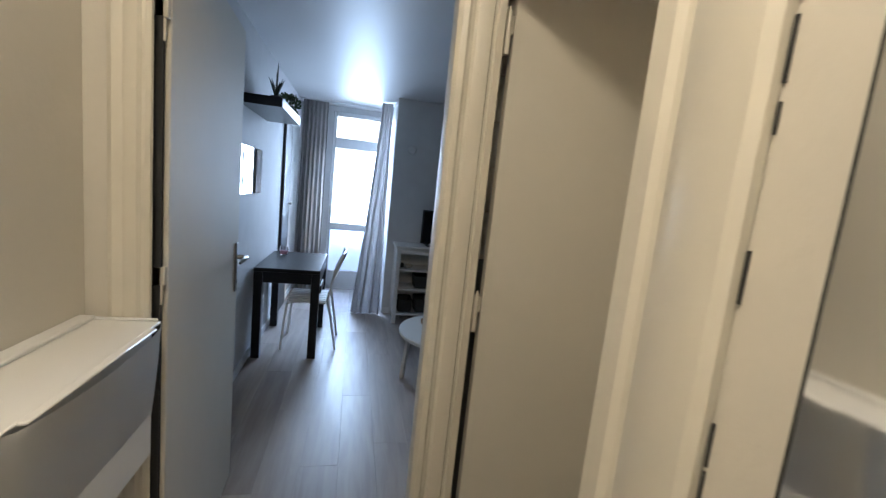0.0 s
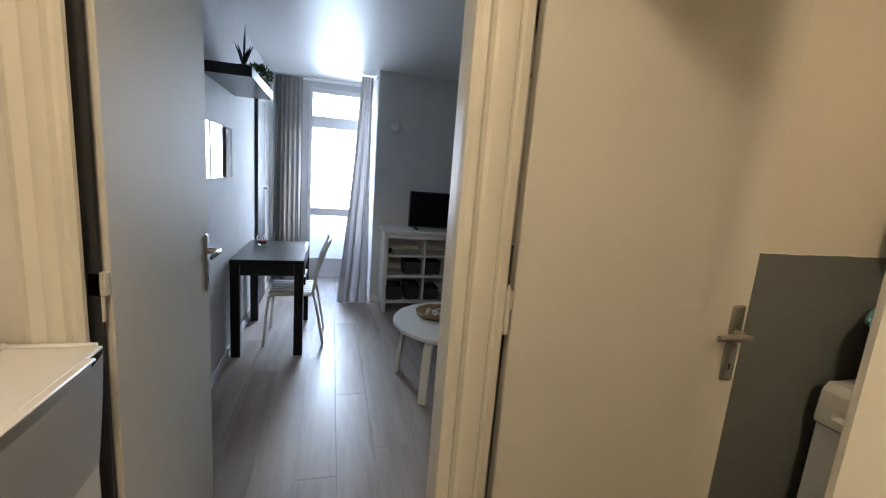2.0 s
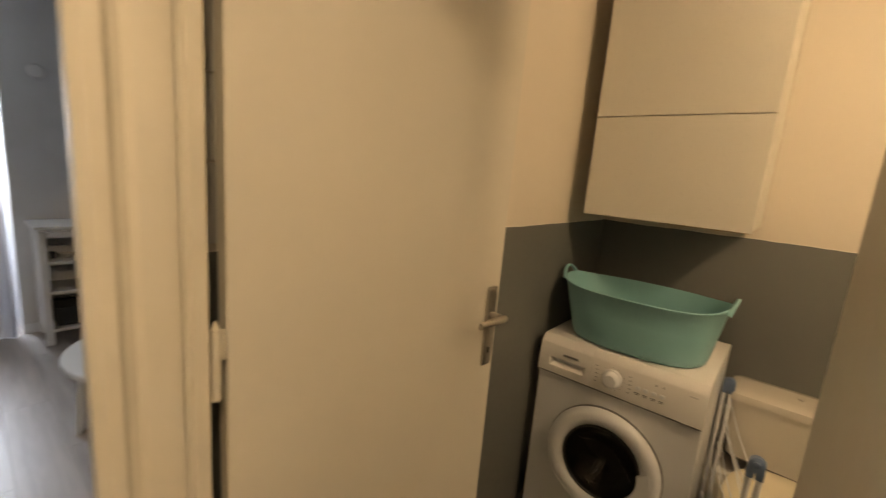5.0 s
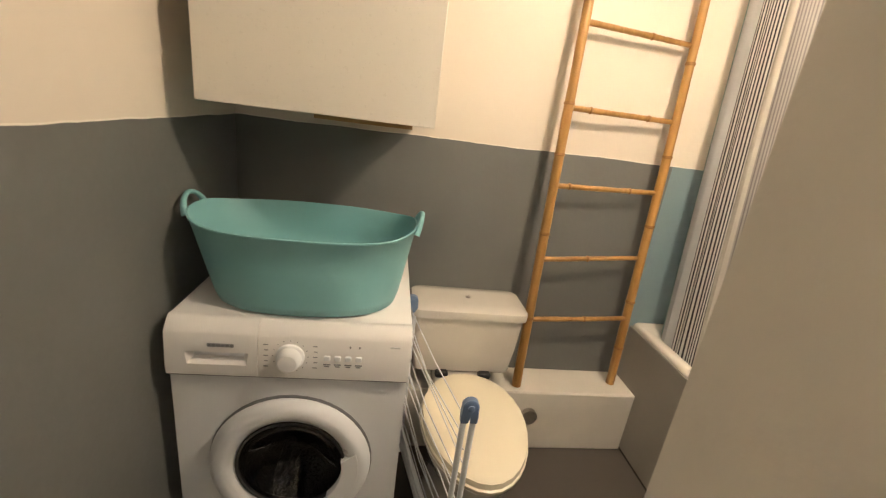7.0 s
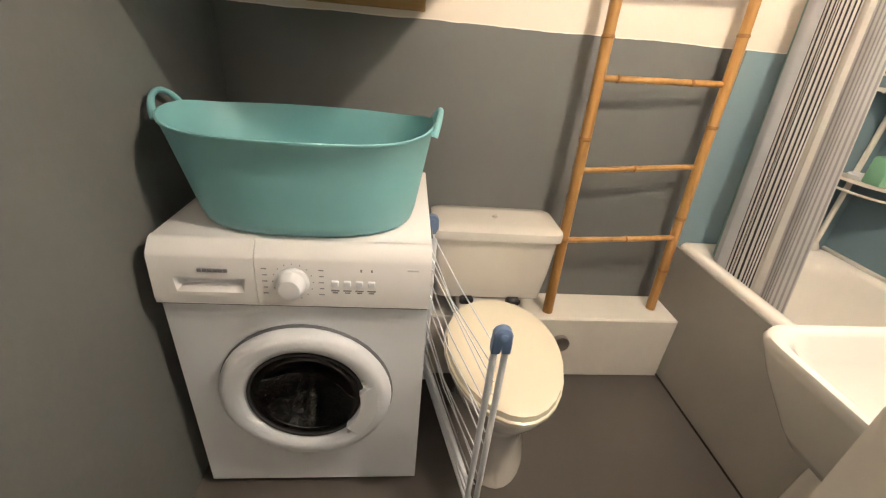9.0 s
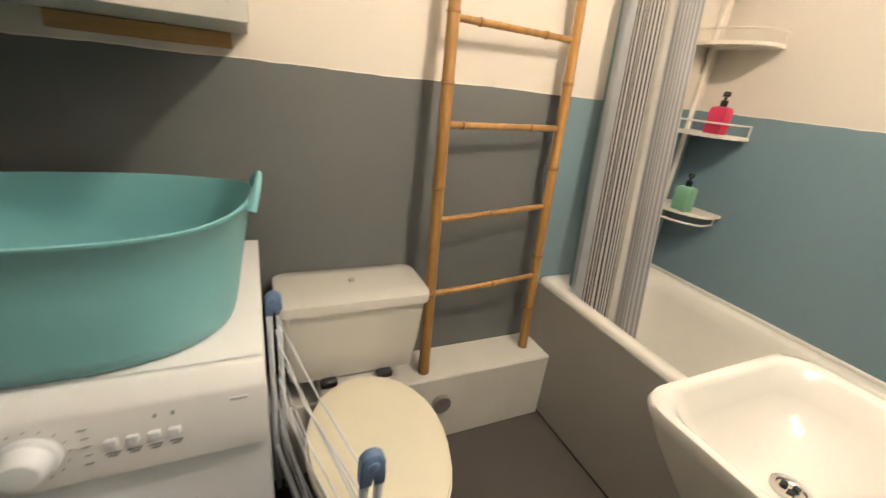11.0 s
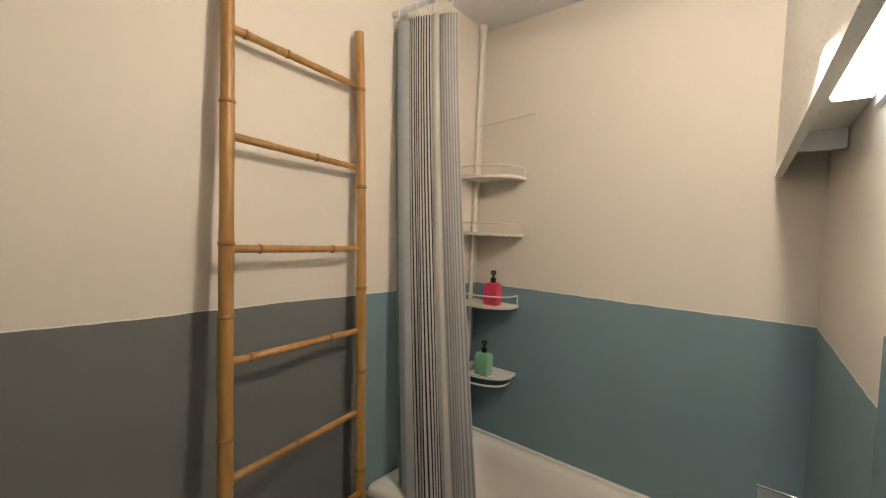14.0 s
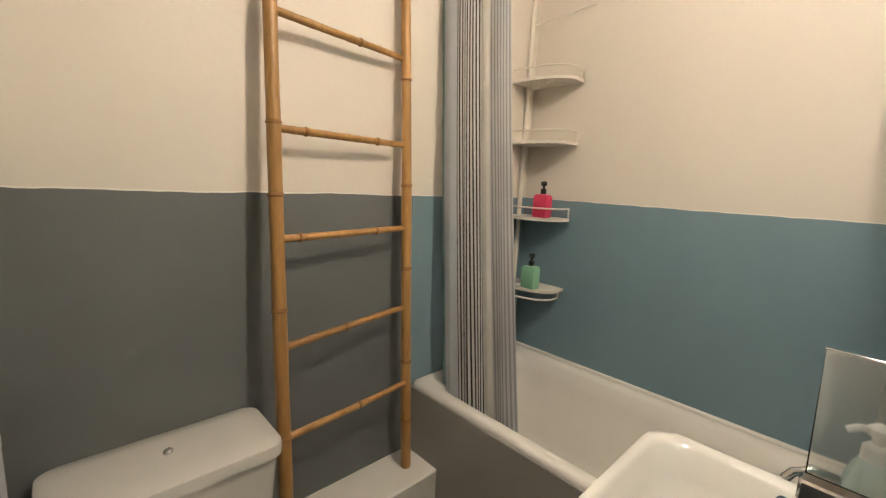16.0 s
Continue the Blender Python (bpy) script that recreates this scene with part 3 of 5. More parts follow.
part("leaf", moved(box(0.0, 0.800, 0.0, 0.040, 0.012, 2.045, 0.003), R2), M["leaf"], door_l)
lever_handle(door_l, R2 @ Vector((0.755, 0, 1.045)), R2.to_3x3() @ Vector((-1, 0, 0)), R2.to_3x3() @ Vector((0, -1, 0)), 1.09)
for hz in (0.30, 1.15, 1.80):
    bm = tube([(-0.176, 1.620, hz - 0.05), (-0.176, 1.620, hz + 0.05)], 0.008, 10)
    add_box(bm, -0.194, -0.162, 1.612, 1.628, hz + 0.002, hz + 0.05, 0.002)
    part("hinge", bm, M["gloss"], door_l)


# ---- hall ----
def shoe_cabinet(y0, y1):
    t = thing("shoe_cabinet", "wall-hung white plastic tilt-front shoe cabinet with a curved lip", "shoe cabinet", pose(-0.31, (y0 + y1) / 2, 0.715), "shoe cabinets in the hall")
    x0, x1, zb, zt = -0.309, -0.143, 0.715, 1.089
    part("body", box(x0, x1 - 0.012, y0, y1, zb + 0.02, zt - 0.012, 0.006), M["white_plastic"], t)
    bm = box(x0, x1 + 0.006, y0, y1, zt - 0.011, zt - 0.004, 0.002)
    add_box(bm, x0, x0 + 0.036, y0, y1, zt - 0.004, zt + 0.006, 0.003)
    add_box(bm, x0, x1, y1 - 0.008, y1, zt - 0.004, zt + 0.003, 0.002)
    add_box(bm, x1, x1 + 0.019, y0 + 0.05, y1 - 0.05, zt - 0.0105, zt - 0.0045, 0.002)
    part("top", bm, M["white_plastic"], t)
    bm = bmesh.new()
    n, rows = 20, 12
    loops = []
    for j in range(rows + 1):
        f = j / rows
        z = zt - 0.002 - f * (zt - zb - 0.01)
        lp = []
        for i in range(n + 1):
            v = i / n
            bow = 0.024 * max(0.0, math.sin(math.pi * v)) ** 0.4 * (1 - f) ** 3
            lp.append((x1 + 0.006 + bow - 0.035 * f ** 1.5, y0 + 0.002 + (y1 - y0 - 0.004) * v, z - 0.014 * max(0.0, math.sin(math.pi * v)) ** 0.6 * (1 - f) ** 4))
        loops.append(lp)
    vs = [[bm.verts.new(p) for p in lp] for lp in loops]
    for a, b in zip(vs, vs[1:]):
        for i in range(n):
            bm.faces.new((a[i], a[i + 1], b[i + 1], b[i]))
    bmesh.ops.solidify(bm, geom=bm.faces[:], thickness=0.004)
    part("front", bm, M["white_plastic"], t, "tilting front with a curved lip")


shoe_cabinet(1.045, 1.535)
shoe_cabinet(0.550, 1.040)
wall_mirror = thing("wall_mirror", "tall frameless mirror on the hall wall", "mirror", pose(0.62, 0.25, 0.3))
part("glass", box(0.612, 0.6185, -0.15, 0.668, 0.35, 1.95, 0.001), M["mirror"], wall_mirror)
part("edge", box(0.6115, 0.6187, 0.6682, 0.6694, 0.35, 1.95), M["rubber"], wall_mirror, "dark cut edge")
lamp = thing("ceiling_lamp", "round lit ceiling lamp of the hall", "ceiling lamp", pose(0.13, 0.42, H))
part("base", lathe([(0.05, H - 0.03), (0.06, H - 0.002)], 0.13, 0.42), M["white_plastic"], lamp)
part("globe", lathe([(0.002, H - 0.075), (0.05, H - 0.068), (0.085, H - 0.05), (0.09, H - 0.034), (0.06, H - 0.03)], 0.13, 0.42), M["bulb_glow"], lamp)


# ---- bathroom: bath, panel, ledge ----
ledge = structure("ledge", box(2.425, 2.604, 0.03, 1.10, 0.001, 0.297, 0.006), M["ledge"], "white painted boxed-in pipe ledge along the wall", "ledge")
bath = thing("bathtub", "short white enamelled bath with a rounded rim", "bathtub", pose(1.99, -0.3, 0))
cx, cy, hx, hy = 1.988, -0.297, 0.616, 0.321
bm = add_loops(bmesh.new(), [ring(cx, cy, hx - 0.03, hy - 0.03, 0.10, 0.05), ring(cx, cy, hx - 0.012, hy - 0.012, 0.546, 0.03), ring(cx, cy, hx, hy, 0.547, 0.03),
     ring(cx, cy, hx, hy, 0.556, 0.03), ring(cx, cy, hx - 0.006, hy - 0.006, 0.566, 0.03), ring(cx, cy, hx - 0.018, hy - 0.018, 0.569, 0.04), ring(cx, cy, hx - 0.045, hy - 0.045, 0.567, 0.10),
     ring(cx, cy, hx - 0.060, hy - 0.058, 0.555, 0.13), ring(cx, cy, hx - 0.075, hy - 0.07, 0.50, 0.14), ring(cx, cy, hx - 0.12, hy - 0.10, 0.25, 0.15), ring(cx, cy, hx - 0.17, hy - 0.14, 0.165, 0.14),
     ring(cx, cy, hx - 0.25, hy - 0.2, 0.15, 0.1)])
part("tub", bm, M["acrylic"], bath, angle=50)
part("seal", box(1.375, 2.60, -0.619, -0.605, 0.565, 0.580, 0.004), M["acrylic"], bath, "white sealant strip")
panel = part("panel", box(1.372, 2.604, 0.012, 0.028, 0.012, 0.546, 0.002), M["apron"], bath, "grey painted front panel")
# black strip painted in for the shade under the panel
part("gap_shade_strip", box(1.372, 2.424, 0.006, 0.026, 0.001, 0.011), M["black"], panel, "black strip standing in for the shaded gap along the floor")
tap = thing("bath_tap", "curved chrome swivel spout beside the basin", "tap", pose(1.42, 0.0, 0.567))
part("spout", tube([(1.415, -0.03, 0.60), (1.418, -0.02, 0.76), (1.432, 0.0, 0.82), (1.455, 0.012, 0.838), (1.485, 0.020, 0.842), (1.508, 0.030, 0.832), (1.518, 0.036, 0.815)], 0.008, 12), M["chrome"], tap)
part("base", lathe([(0.025, 0.568), (0.024, 0.60), (0.014, 0.615)], 1.415, -0.03), M["chrome"], tap)

# ---- bathroom: toilet ----
toilet = thing("toilet", "white ceramic toilet with a closed cream seat and low cistern", "toilet", pose(2.2, 0.815, 0))
TY = 0.82
bm = add_loops(bmesh.new(), [ring(2.510, TY, 0.084, 0.184, 0.386, 0.03), ring(2.507, TY, 0.092, 0.195, 0.396, 0.03), ring(2.502, TY, 0.098, 0.206, 0.50, 0.03), ring(2.497, TY, 0.102, 0.214, 0.636, 0.03)])
cist = part("cistern", bm, M["ceramic"], toilet)
bm = add_loops(bmesh.new(), [ring(2.495, TY, 0.104, 0.217, 0.638, 0.035), ring(2.492, TY, 0.111, 0.223, 0.641, 0.035), ring(2.492, TY, 0.112, 0.224, 0.662, 0.035), ring(2.492, TY, 0.110, 0.222, 0.671, 0.035),
     ring(2.493, TY, 0.102, 0.214, 0.676, 0.035), ring(2.495, TY, 0.06, 0.16, 0.680, 0.03)])
part("lid", bm, M["ceramic"], cist)
part("flush_button", lathe([(0.010, 0.679), (0.010, 0.684), (0.007, 0.687)], 2.50, TY), M["steel"], cist)


def bowl_ring(cx, hx, hy, z, n=28, back=0.0):
    """Egg shape with its blunt end towards the cistern."""
    out = []
    for i in range(n):
        a = 2 * math.pi * i / n
        c, s = math.cos(a), math.sin(a)
        out.append((cx + hx * c, TY + hy * s * (1 + 0.10 * c), z))
    return out


bm = add_loops(bmesh.new(), [bowl_ring(2.17, 0.225, 0.135, 0.001), bowl_ring(2.17, 0.220, 0.131, 0.03), bowl_ring(2.18, 0.200, 0.115, 0.12), bowl_ring(2.175, 0.200, 0.118, 0.20), bowl_ring(2.15, 0.235, 0.152, 0.29),
     bowl_ring(2.135, 0.258, 0.174, 0.357), bowl_ring(2.135, 0.262, 0.178, 0.372), bowl_ring(2.135, 0.254, 0.170, 0.377)])
part("bowl", bm, M["ceramic"], toilet, angle=60)
part("shelf", box(2.28, 2.50, TY - 0.115, TY + 0.115, 0.31, 0.385, 0.02, 3), M["ceramic"], toilet)
seat = part("seat", add_loops(bmesh.new(), [bowl_ring(2.118, 0.250, 0.172, 0.379), bowl_ring(2.118, 0.255, 0.176, 0.385), bowl_ring(2.118, 0.255, 0.176, 0.394), bowl_ring(2.118, 0.247, 0.17, 0.399)]), M["seat"], toilet, "cream plastic seat")
part("lid", add_loops(bmesh.new(), [bowl_ring(2.120, 0.245, 0.168, 0.400), bowl_ring(2.120, 0.252, 0.173, 0.388), bowl_ring(2.120, 0.250, 0.171, 0.416), bowl_ring(2.120, 0.232, 0.155, 0.424), bowl_ring(2.13, 0.14, 0.09, 0.429)]), M["seat"], seat)
for s in (-1, 1):
    part("seat_hinge", box(2.372, 2.402, TY + s * 0.085 - 0.025, TY + s * 0.085 + 0.025, 0.388, 0.414, 0.006), M["black"], seat, "black plastic seat hinge")
for s in (-1, 1):
    part("floor_bolt", lathe([(0.012, 0.05), (0.012, 0.07), (0.006, 0.076)], 2.10, TY + s * 0.100), M["white_plastic"], toilet)
stop = thing("pipe_cap", "small round grey pipe cap on the ledge", "pipe cap", pose(2.42, 0.52, 0.2))
part("cap", moved(lathe([(0.035, 0), (0.035, 0.02), (0.028, 0.025)]), Matrix.Translation((2.424, 0.50, 0.185)) @ Matrix.Rotation(radians(-90), 4, "Y")), M["steel"], stop)

# ---- bathroom: basin ----
basin = thing("washbasin", "white ceramic pedestal washbasin with a chrome mixer", "washbasin", pose(1.55, 0.28, 0))
bx, by, bhx, bhy, bz = 1.550, 0.28, 0.190, 0.228, 0.825
bm = add_loops(bmesh.new(), [ring(1.50, by, 0.10, 0.13, 0.642, 0.05), ring(1.522, by, 0.132, 0.168, 0.652, 0.05), ring(1.528, by, 0.142, 0.180, 0.675, 0.055), ring(1.545, by, 0.174, 0.213, 0.76, 0.06), ring(bx, by, bhx - 0.004, bhy - 0.004, 0.80, 0.06),
     ring(bx, by, bhx, bhy, 0.815, 0.06), ring(bx, by, bhx - 0.004, bhy - 0.004, bz, 0.06), ring(bx, by, bhx - 0.016, bhy - 0.016, bz + 0.002, 0.06),
     ring(bx + 0.035, by, bhx - 0.062, bhy - 0.030, bz - 0.008, 0.07), ring(bx + 0.033, by, bhx - 0.075, bhy - 0.05, 0.77, 0.07), ring(bx + 0.025, by, bhx - 0.10, bhy - 0.10, 0.715, 0.05), ring(bx + 0.02, by, 0.03, 0.03, 0.700, 0.02)])
part("bowl", bm, M["ceramic"], basin, angle=55)
part("pedestal", add_loops(bmesh.new(), [ring(1.525, by, 0.145, 0.135, 0.001, 0.05), ring(1.525, by, 0.135, 0.125, 0.05, 0.05), ring(1.522, by, 0.120, 0.112, 0.40, 0.05), ring(1.515, by, 0.112, 0.108, 0.645, 0.05)]), M["ceramic"], basin)
drain = part("drain", lathe([(0.030, 0.700), (0.030, 0.706), (0.022, 0.707), (0.020, 0.703)], bx + 0.02, by), M["chrome"], basin, "chrome drain")
for i in range(3):
    a = 2 * math.pi * i / 3
    part("hole", lathe([(0.006, 0.7031), (0.006, 0.7075)], bx + 0.02 + 0.010 * math.cos(a), by + 0.010 * math.sin(a), 8), M["black"], drain)
mixer = thing("basin_mixer", "chrome single-lever basin tap", "tap", pose(1.405, 0.32, 0.827))
part("body", lathe([(0.026, 0.826), (0.024, 0.835), (0.022, 0.87), (0.018, 0.89)], 1.405, 0.32), M["chrome"], mixer)
part("spout", tube([(1.405, 0.32, 0.852), (1.428, 0.302, 0.880), (1.455, 0.281, 0.894), (1.482, 0.260, 0.897), (1.502, 0.244, 0.888), (1.510, 0.238, 0.868)], 0.012, 14, [0.015, 0.0125, 0.0115, 0.0115, 0.012, 0.0125]), M["chrome"], mixer)
part("lever", tube([(1.405, 0.32, 0.893), (1.412, 0.296, 0.908), (1.426, 0.262, 0.920), (1.438, 0.238, 0.922)], 0.009, 12, [0.016, 0.013, 0.010, 0.006]), M["chrome"], mixer)
soap = thing("soap_bottle", "clear pump bottle half full of turquoise soap", "soap bottle", pose(1.43, 0.14, 0.825))
SX, SY = 1.422, 0.130
part("liquid", add_loops(bmesh.new(), [ring(SX, SY, 0.028, 0.043, 0.828, 0.017), ring(SX, SY, 0.029, 0.044, 0.832, 0.017), ring(SX, SY, 0.028, 0.043, 0.902, 0.017)]), M["soap"], soap, "turquoise liquid soap")
part("bottle", add_loops(bmesh.new(), [ring(SX, SY, 0.028, 0.043, 0.9025, 0.017), ring(SX, SY, 0.022, 0.033, 0.925, 0.014), ring(SX, SY, 0.015, 0.018, 0.944, 0.010), ring(SX, SY, 0.013, 0.013, 0.948, 0.008)]), M["shoulder"], soap, "pale translucent shoulder")
bm = lathe([(0.016, 0.946), (0.016, 0.966), (0.012, 0.970), (0.007, 0.972), (0.007, 0.982), (0.014, 0.985), (0.014, 0.996), (0.007, 1.001)], SX, SY)
add_tube(bm, [(SX, SY, 0.990), (SX + 0.022, SY + 0.008, 0.992), (SX + 0.034, SY + 0.012, 0.984)], 0.0055)
part("pump", bm, M["white_plastic"], soap, "white pump head")

gshelf = thing("glass_shelf", "clear glass shelf with chrome end brackets above the basin", "glass shelf", pose(1.43, 0.3, 1.08))
part("pane", skew(box(1.378, 1.500, 0.152, 0.548, 1.097, 1.103, 0.001)), M["green_glass"], gshelf)
part("bracket", skew(box(1.372, 1.503, 0.549, 0.565, 1.086, 1.104, 0.002)), M["chrome"], gshelf)
part("bracket", skew(box(1.372, 1.501, 0.147, 0.1515, 1.096, 1.104, 0.001)), M["chrome"], gshelf)

mirror_b = thing("bathroom_mirror", "frameless mirror on the wall above the basin", "mirror", pose(1.37, 0.42, 1.12))
part("glass", skew(box(1.371, 1.378, 0.185, 0.765, 1.13, 1.665, 0.001)), M["mirror"], mirror_b)
pel = thing("light_canopy", "white boxed canopy with a lit tube lamp above the mirror", "light fitting", pose(1.44, 0.0, 1.71))
part("front_board", extrude([(1.516, -0.619), (1.498, -0.619), (1.410, 0.772), (1.428, 0.772)], 1.708, 2.437), M["cabinet"], pel)
part("underside", extrude([(1.384, -0.30), (1.476, -0.30), (1.408, 0.772), (1.344, 0.772)], 1.772, 1.787), M["cabinet"], pel)
part("divider", box(1.384, 1.476, -0.318, -0.302, 1.725, 1.80, 0.002), M["cabinet"], pel)
lum = thing("tube_luminaire", "white wall luminaire with a lit opal diffuser", "lamp", pose(1.43, 0.3, 1.765))
part("housing", skew(box(1.371, 1.379, 0.0, 0.56, 1.735, 1.771, 0.002)), M["white_plastic"], lum)
part("diffuser", add_loops(bmesh.new(), [[(x, y, z) for x, z in ((1.385, 1.746), (1.380, 1.768), (1.436, 1.768), (1.440, 1.758), (1.434, 1.746))] for y in (0.03, 0.53)]), M["lamp_glow"], lum, "lit opal diffuser")

# ---- bathroom: washing machine, basket, cabinet ----


def casing():
    """The machine's case, with a round hole in its front."""
    x0, x1, y0, y1, z0, z1 = 1.978, 2.52, 1.073, 1.667, 0.02, 0.792
    cy, cz, q, n = 1.368, 0.388, 0.166, 40
    bm = bmesh.new()
    inner, outer = [], []
    for i in range(n):
        c, s = math.cos(2 * math.pi * (i + 0.5) / n), math.sin(2 * math.pi * (i + 0.5) / n)
        k = min((y1 - cy) / c if c > 0 else (y0 - cy) / c, (z1 - cz) / s if s > 0 else (z0 - cz) / s)
        inner.append(bm.verts.new((x0, cy + q * c, cz + q * s)))
        outer.append(bm.verts.new((x0, cy + k * c, cz + k * s)))
    for i in range(n):
        bm.faces.new((inner[i], inner[(i + 1) % n], outer[(i + 1) % n], outer[i]))
    front = [bm.verts.new((x0, y, z)) for y, z in ((y0, z0), (y1, z0), (y1, z1), (y0, z1))]
    for ci, (y, z) in enumerate(((y0, z0), (y1, z0), (y1, z1), (y0, z1))):
        near = sorted(range(n), key=lambda i: (outer[i].co - front[ci].co).length)[:2]
        bm.faces.new((front[ci], outer[near[0]], outer[near[1]]))
    back = [bm.verts.new((x1, v.co.y, v.co.z)) for v in front]
    for i in range(4):
        bm.faces.new((front[i], front[(i + 1) % 4], back[(i + 1) % 4], back[i]))
    bm.faces.new(back)
    return bm


wm = thing("washing_machine", "white front-loading washing machine with a round porthole door", "washing machine", pose(2.24, 1.37, 0))
X0, Y0, Y1 = 1.966, 1.073, 1.667
body = part("body", casing(), M["white_metal"], wm)
part("top", box(X0 + 0.034, 2.525, Y0 - 0.001, Y1 + 0.001, 0.793, 0.8185, 0.003, 2), M["white_plastic"], wm)
# fascia with a chamfered upper edge
pts = [(X0 + 0.02, 0.669), (X0 - 0.004, 0.671), (X0 - 0.006, 0.690), (X0 + 0.000, 0.784), (X0 + 0.004, 0.793), (X0 + 0.024, 0.815), (X0 + 0.032, 0.8185), (X0 + 0.04, 0.8185), (X0 + 0.04, 0.669)]
bm = add_loops(bmesh.new(), [[(x, y, z) for x, z in pts] for y in (Y0 - 0.001, 1.4510)])
fascia = part("control_panel", bm, M["white_plastic"], wm, angle=25)
part("groove", box(X0 + 0.005, X0 + 0.02, Y0 + 0.002, Y1 - 0.002, 0.662, 0.668), M["grey_print"], wm)


def fx(z):
    return X0 - 0.006 + max(0, (z - 0.70)) * 0.0667


bm = add_loops(bmesh.new(), [[(x, y, z) for x, z in pts] for y in (1.4528, Y1 + 0.001)])
flat = min(bm.faces, key=lambda f: abs(f.calc_center_median().z - 0.748) + abs(f.calc_center_median().x - fx(0.748)))
edge = sorted(flat.verts, key=lambda v: math.atan2(v.co.z - 0.748, v.co.y - 1.56))
bm.faces.remove(flat)
mouth = [bm.verts.new((fx(z), y, z)) for y, z in ((1.478, 0.703), (1.618, 0.703), (1.622, 0.737), (1.474, 0.737))]
deep = [bm.verts.new((fx(z) + 0.022, y, z)) for y, z in ((1.492, 0.722), (1.602, 0.722), (1.602, 0.733), (1.492, 0.733))]
for i in range(4):
    k = (i + 1) % 4
    bm.faces.new((edge[i], edge[k], mouth[k], mouth[i]))
    bm.faces.new((mouth[i], mouth[k], deep[k], deep[i]))
bm.faces.new(deep)
bmesh.ops.recalc_face_normals(bm, faces=bm.faces)
drawer = part("drawer", bm, M["white_plastic"], fascia, "soap drawer front with a recessed grip", angle=25)
bm = bmesh.new()
for i, w in enumerate((0.009, 0.009, 0.009, 0.009, 0.009, 0.008)):
    add_box(bm, fx(0.757) - 0.0035, fx(0.757), 1.568 - i * 0.0105 - w, 1.568 - i * 0.0105, 0.7535, 0.7615)
part("badge", bm, M["grey_print"], fascia, "small dark grey maker's badge")
KY, KZ = 1.373, 0.735
kx = fx(KZ)
turn = Matrix.Translation((kx, KY, KZ)) @ Matrix.Rotation(radians(-90), 4, "Y")
knob = part("knob", moved(lathe([(0.035, -0.001), (0.035, 0.006), (0.030, 0.010), (0.027, 0.030), (0.022, 0.035), (0.004, 0.036)], n=28), turn), M["white_metal"], fascia, "round programme dial")
bm = bmesh.new()
for i in range(16):
    a = 2 * math.pi * i / 16
    y, z = KY + 0.043 * math.cos(a), KZ + 0.043 * math.sin(a)
    add_box(bm, fx(z) - 0.001, fx(z) + 0.001, y - 0.001, y + 0.001, z - 0.001, z + 0.001)
for i in range(5):
    for s in (-1, 1):
        y, z = KY + s * 0.060, KZ - 0.03 + i * 0.015
        add_box(bm, fx(z) - 0.001, fx(z) + 0.001, y - 0.006, y + 0.005 - 0.002 * (i % 2), z - 0.0009, z + 0.0009)
part("dial_marks", bm, M["grey_print"], fascia)
for i in range(4):
    y = 1.283 - i * 0.0265
    btn = part("button", box(fx(0.733) - 0.004, fx(0.733) + 0.003, y - 0.008, y + 0.008, 0.727, 0.741, 0.002), M["white_metal"], fascia)
    bm = box(fx(0.716) - 0.001, fx(0.716) + 0.001, y - 0.009, y + 0.009, 0.7145, 0.7175)
    add_box(bm, fx(0.710) - 0.001, fx(0.710) + 0.001, y - 0.006, y + 0.006, 0.7095, 0.712)
    part("caption", bm, M["grey_print"], btn)
for y in (1.226, 1.203):
    part("light", box(fx(0.767) - 0.001, fx(0.767) + 0.001, y - 0.002, y + 0.002, 0.764, 0.770), M["grey_print"], fascia)
part("model_mark", box(fx(0.772) - 0.001, fx(0.772) + 0.001, 1.10, 1.125, 0.769, 0.774), M["cloth_grey"], fascia)
# porthole
DY, DZ = 1.368, 0.388
disc = Matrix.Translation((X0 + 0.012, DY, DZ)) @ Matrix.Rotation(radians(-90), 4, "Y")
# shadow gap round the door, coloured in as a dark grey ring
part("door_shade_ring", moved(add_loops(bmesh.new(), [[(r * math.cos(2 * math.pi * i / 40), r * math.sin(2 * math.pi * i / 40), z) for i in range(40)] for r, z in ((0.219, 0.0005), (0.219, 0.003), (0.164, 0.003), (0.164, -0.01))], False, False), disc), M["grey_print"], wm, "dark ring standing in for the shadow gap round the door")
bm = bmesh.new()
prof = [(0.147, 0.004), (0.211, 0.004), (0.216, 0.012), (0.210, 0.028), (0.194, 0.038), (0.174, 0.038), (0.157, 0.030), (0.147, 0.018), (0.147, 0.004)]
loops = [[(r * math.cos(2 * math.pi * i / 44), r * math.sin(2 * math.pi * i / 44), z) for i in range(44)] for r, z in prof]
add_loops(bm, loops, False, False)
door = part("door", moved(bm, disc), M["white_metal"], wm, "round white porthole door")
part("glass", moved(lathe([(0.002, -0.034), (0.05, -0.030), (0.10, 0.004), (0.12, 0.021), (0.146, 0.021), (0.146, 0.014), (0.12, 0.013), (0.10, -0.003), (0.05, -0.036), (0.002, -0.040)], n=36), disc), M["door_glass"], door, "smoked porthole glass")
part("rim", moved(add_loops(bmesh.new(), [[(r * math.cos(2 * math.pi * i / 40), r * math.sin(2 * math.pi * i / 40), z) for i in range(40)] for r, z in ((0.1467, 0.012), (0.1467, 0.026), (0.140, 0.025), (0.138, 0.012))], False, False), disc), M["rubber"], door)
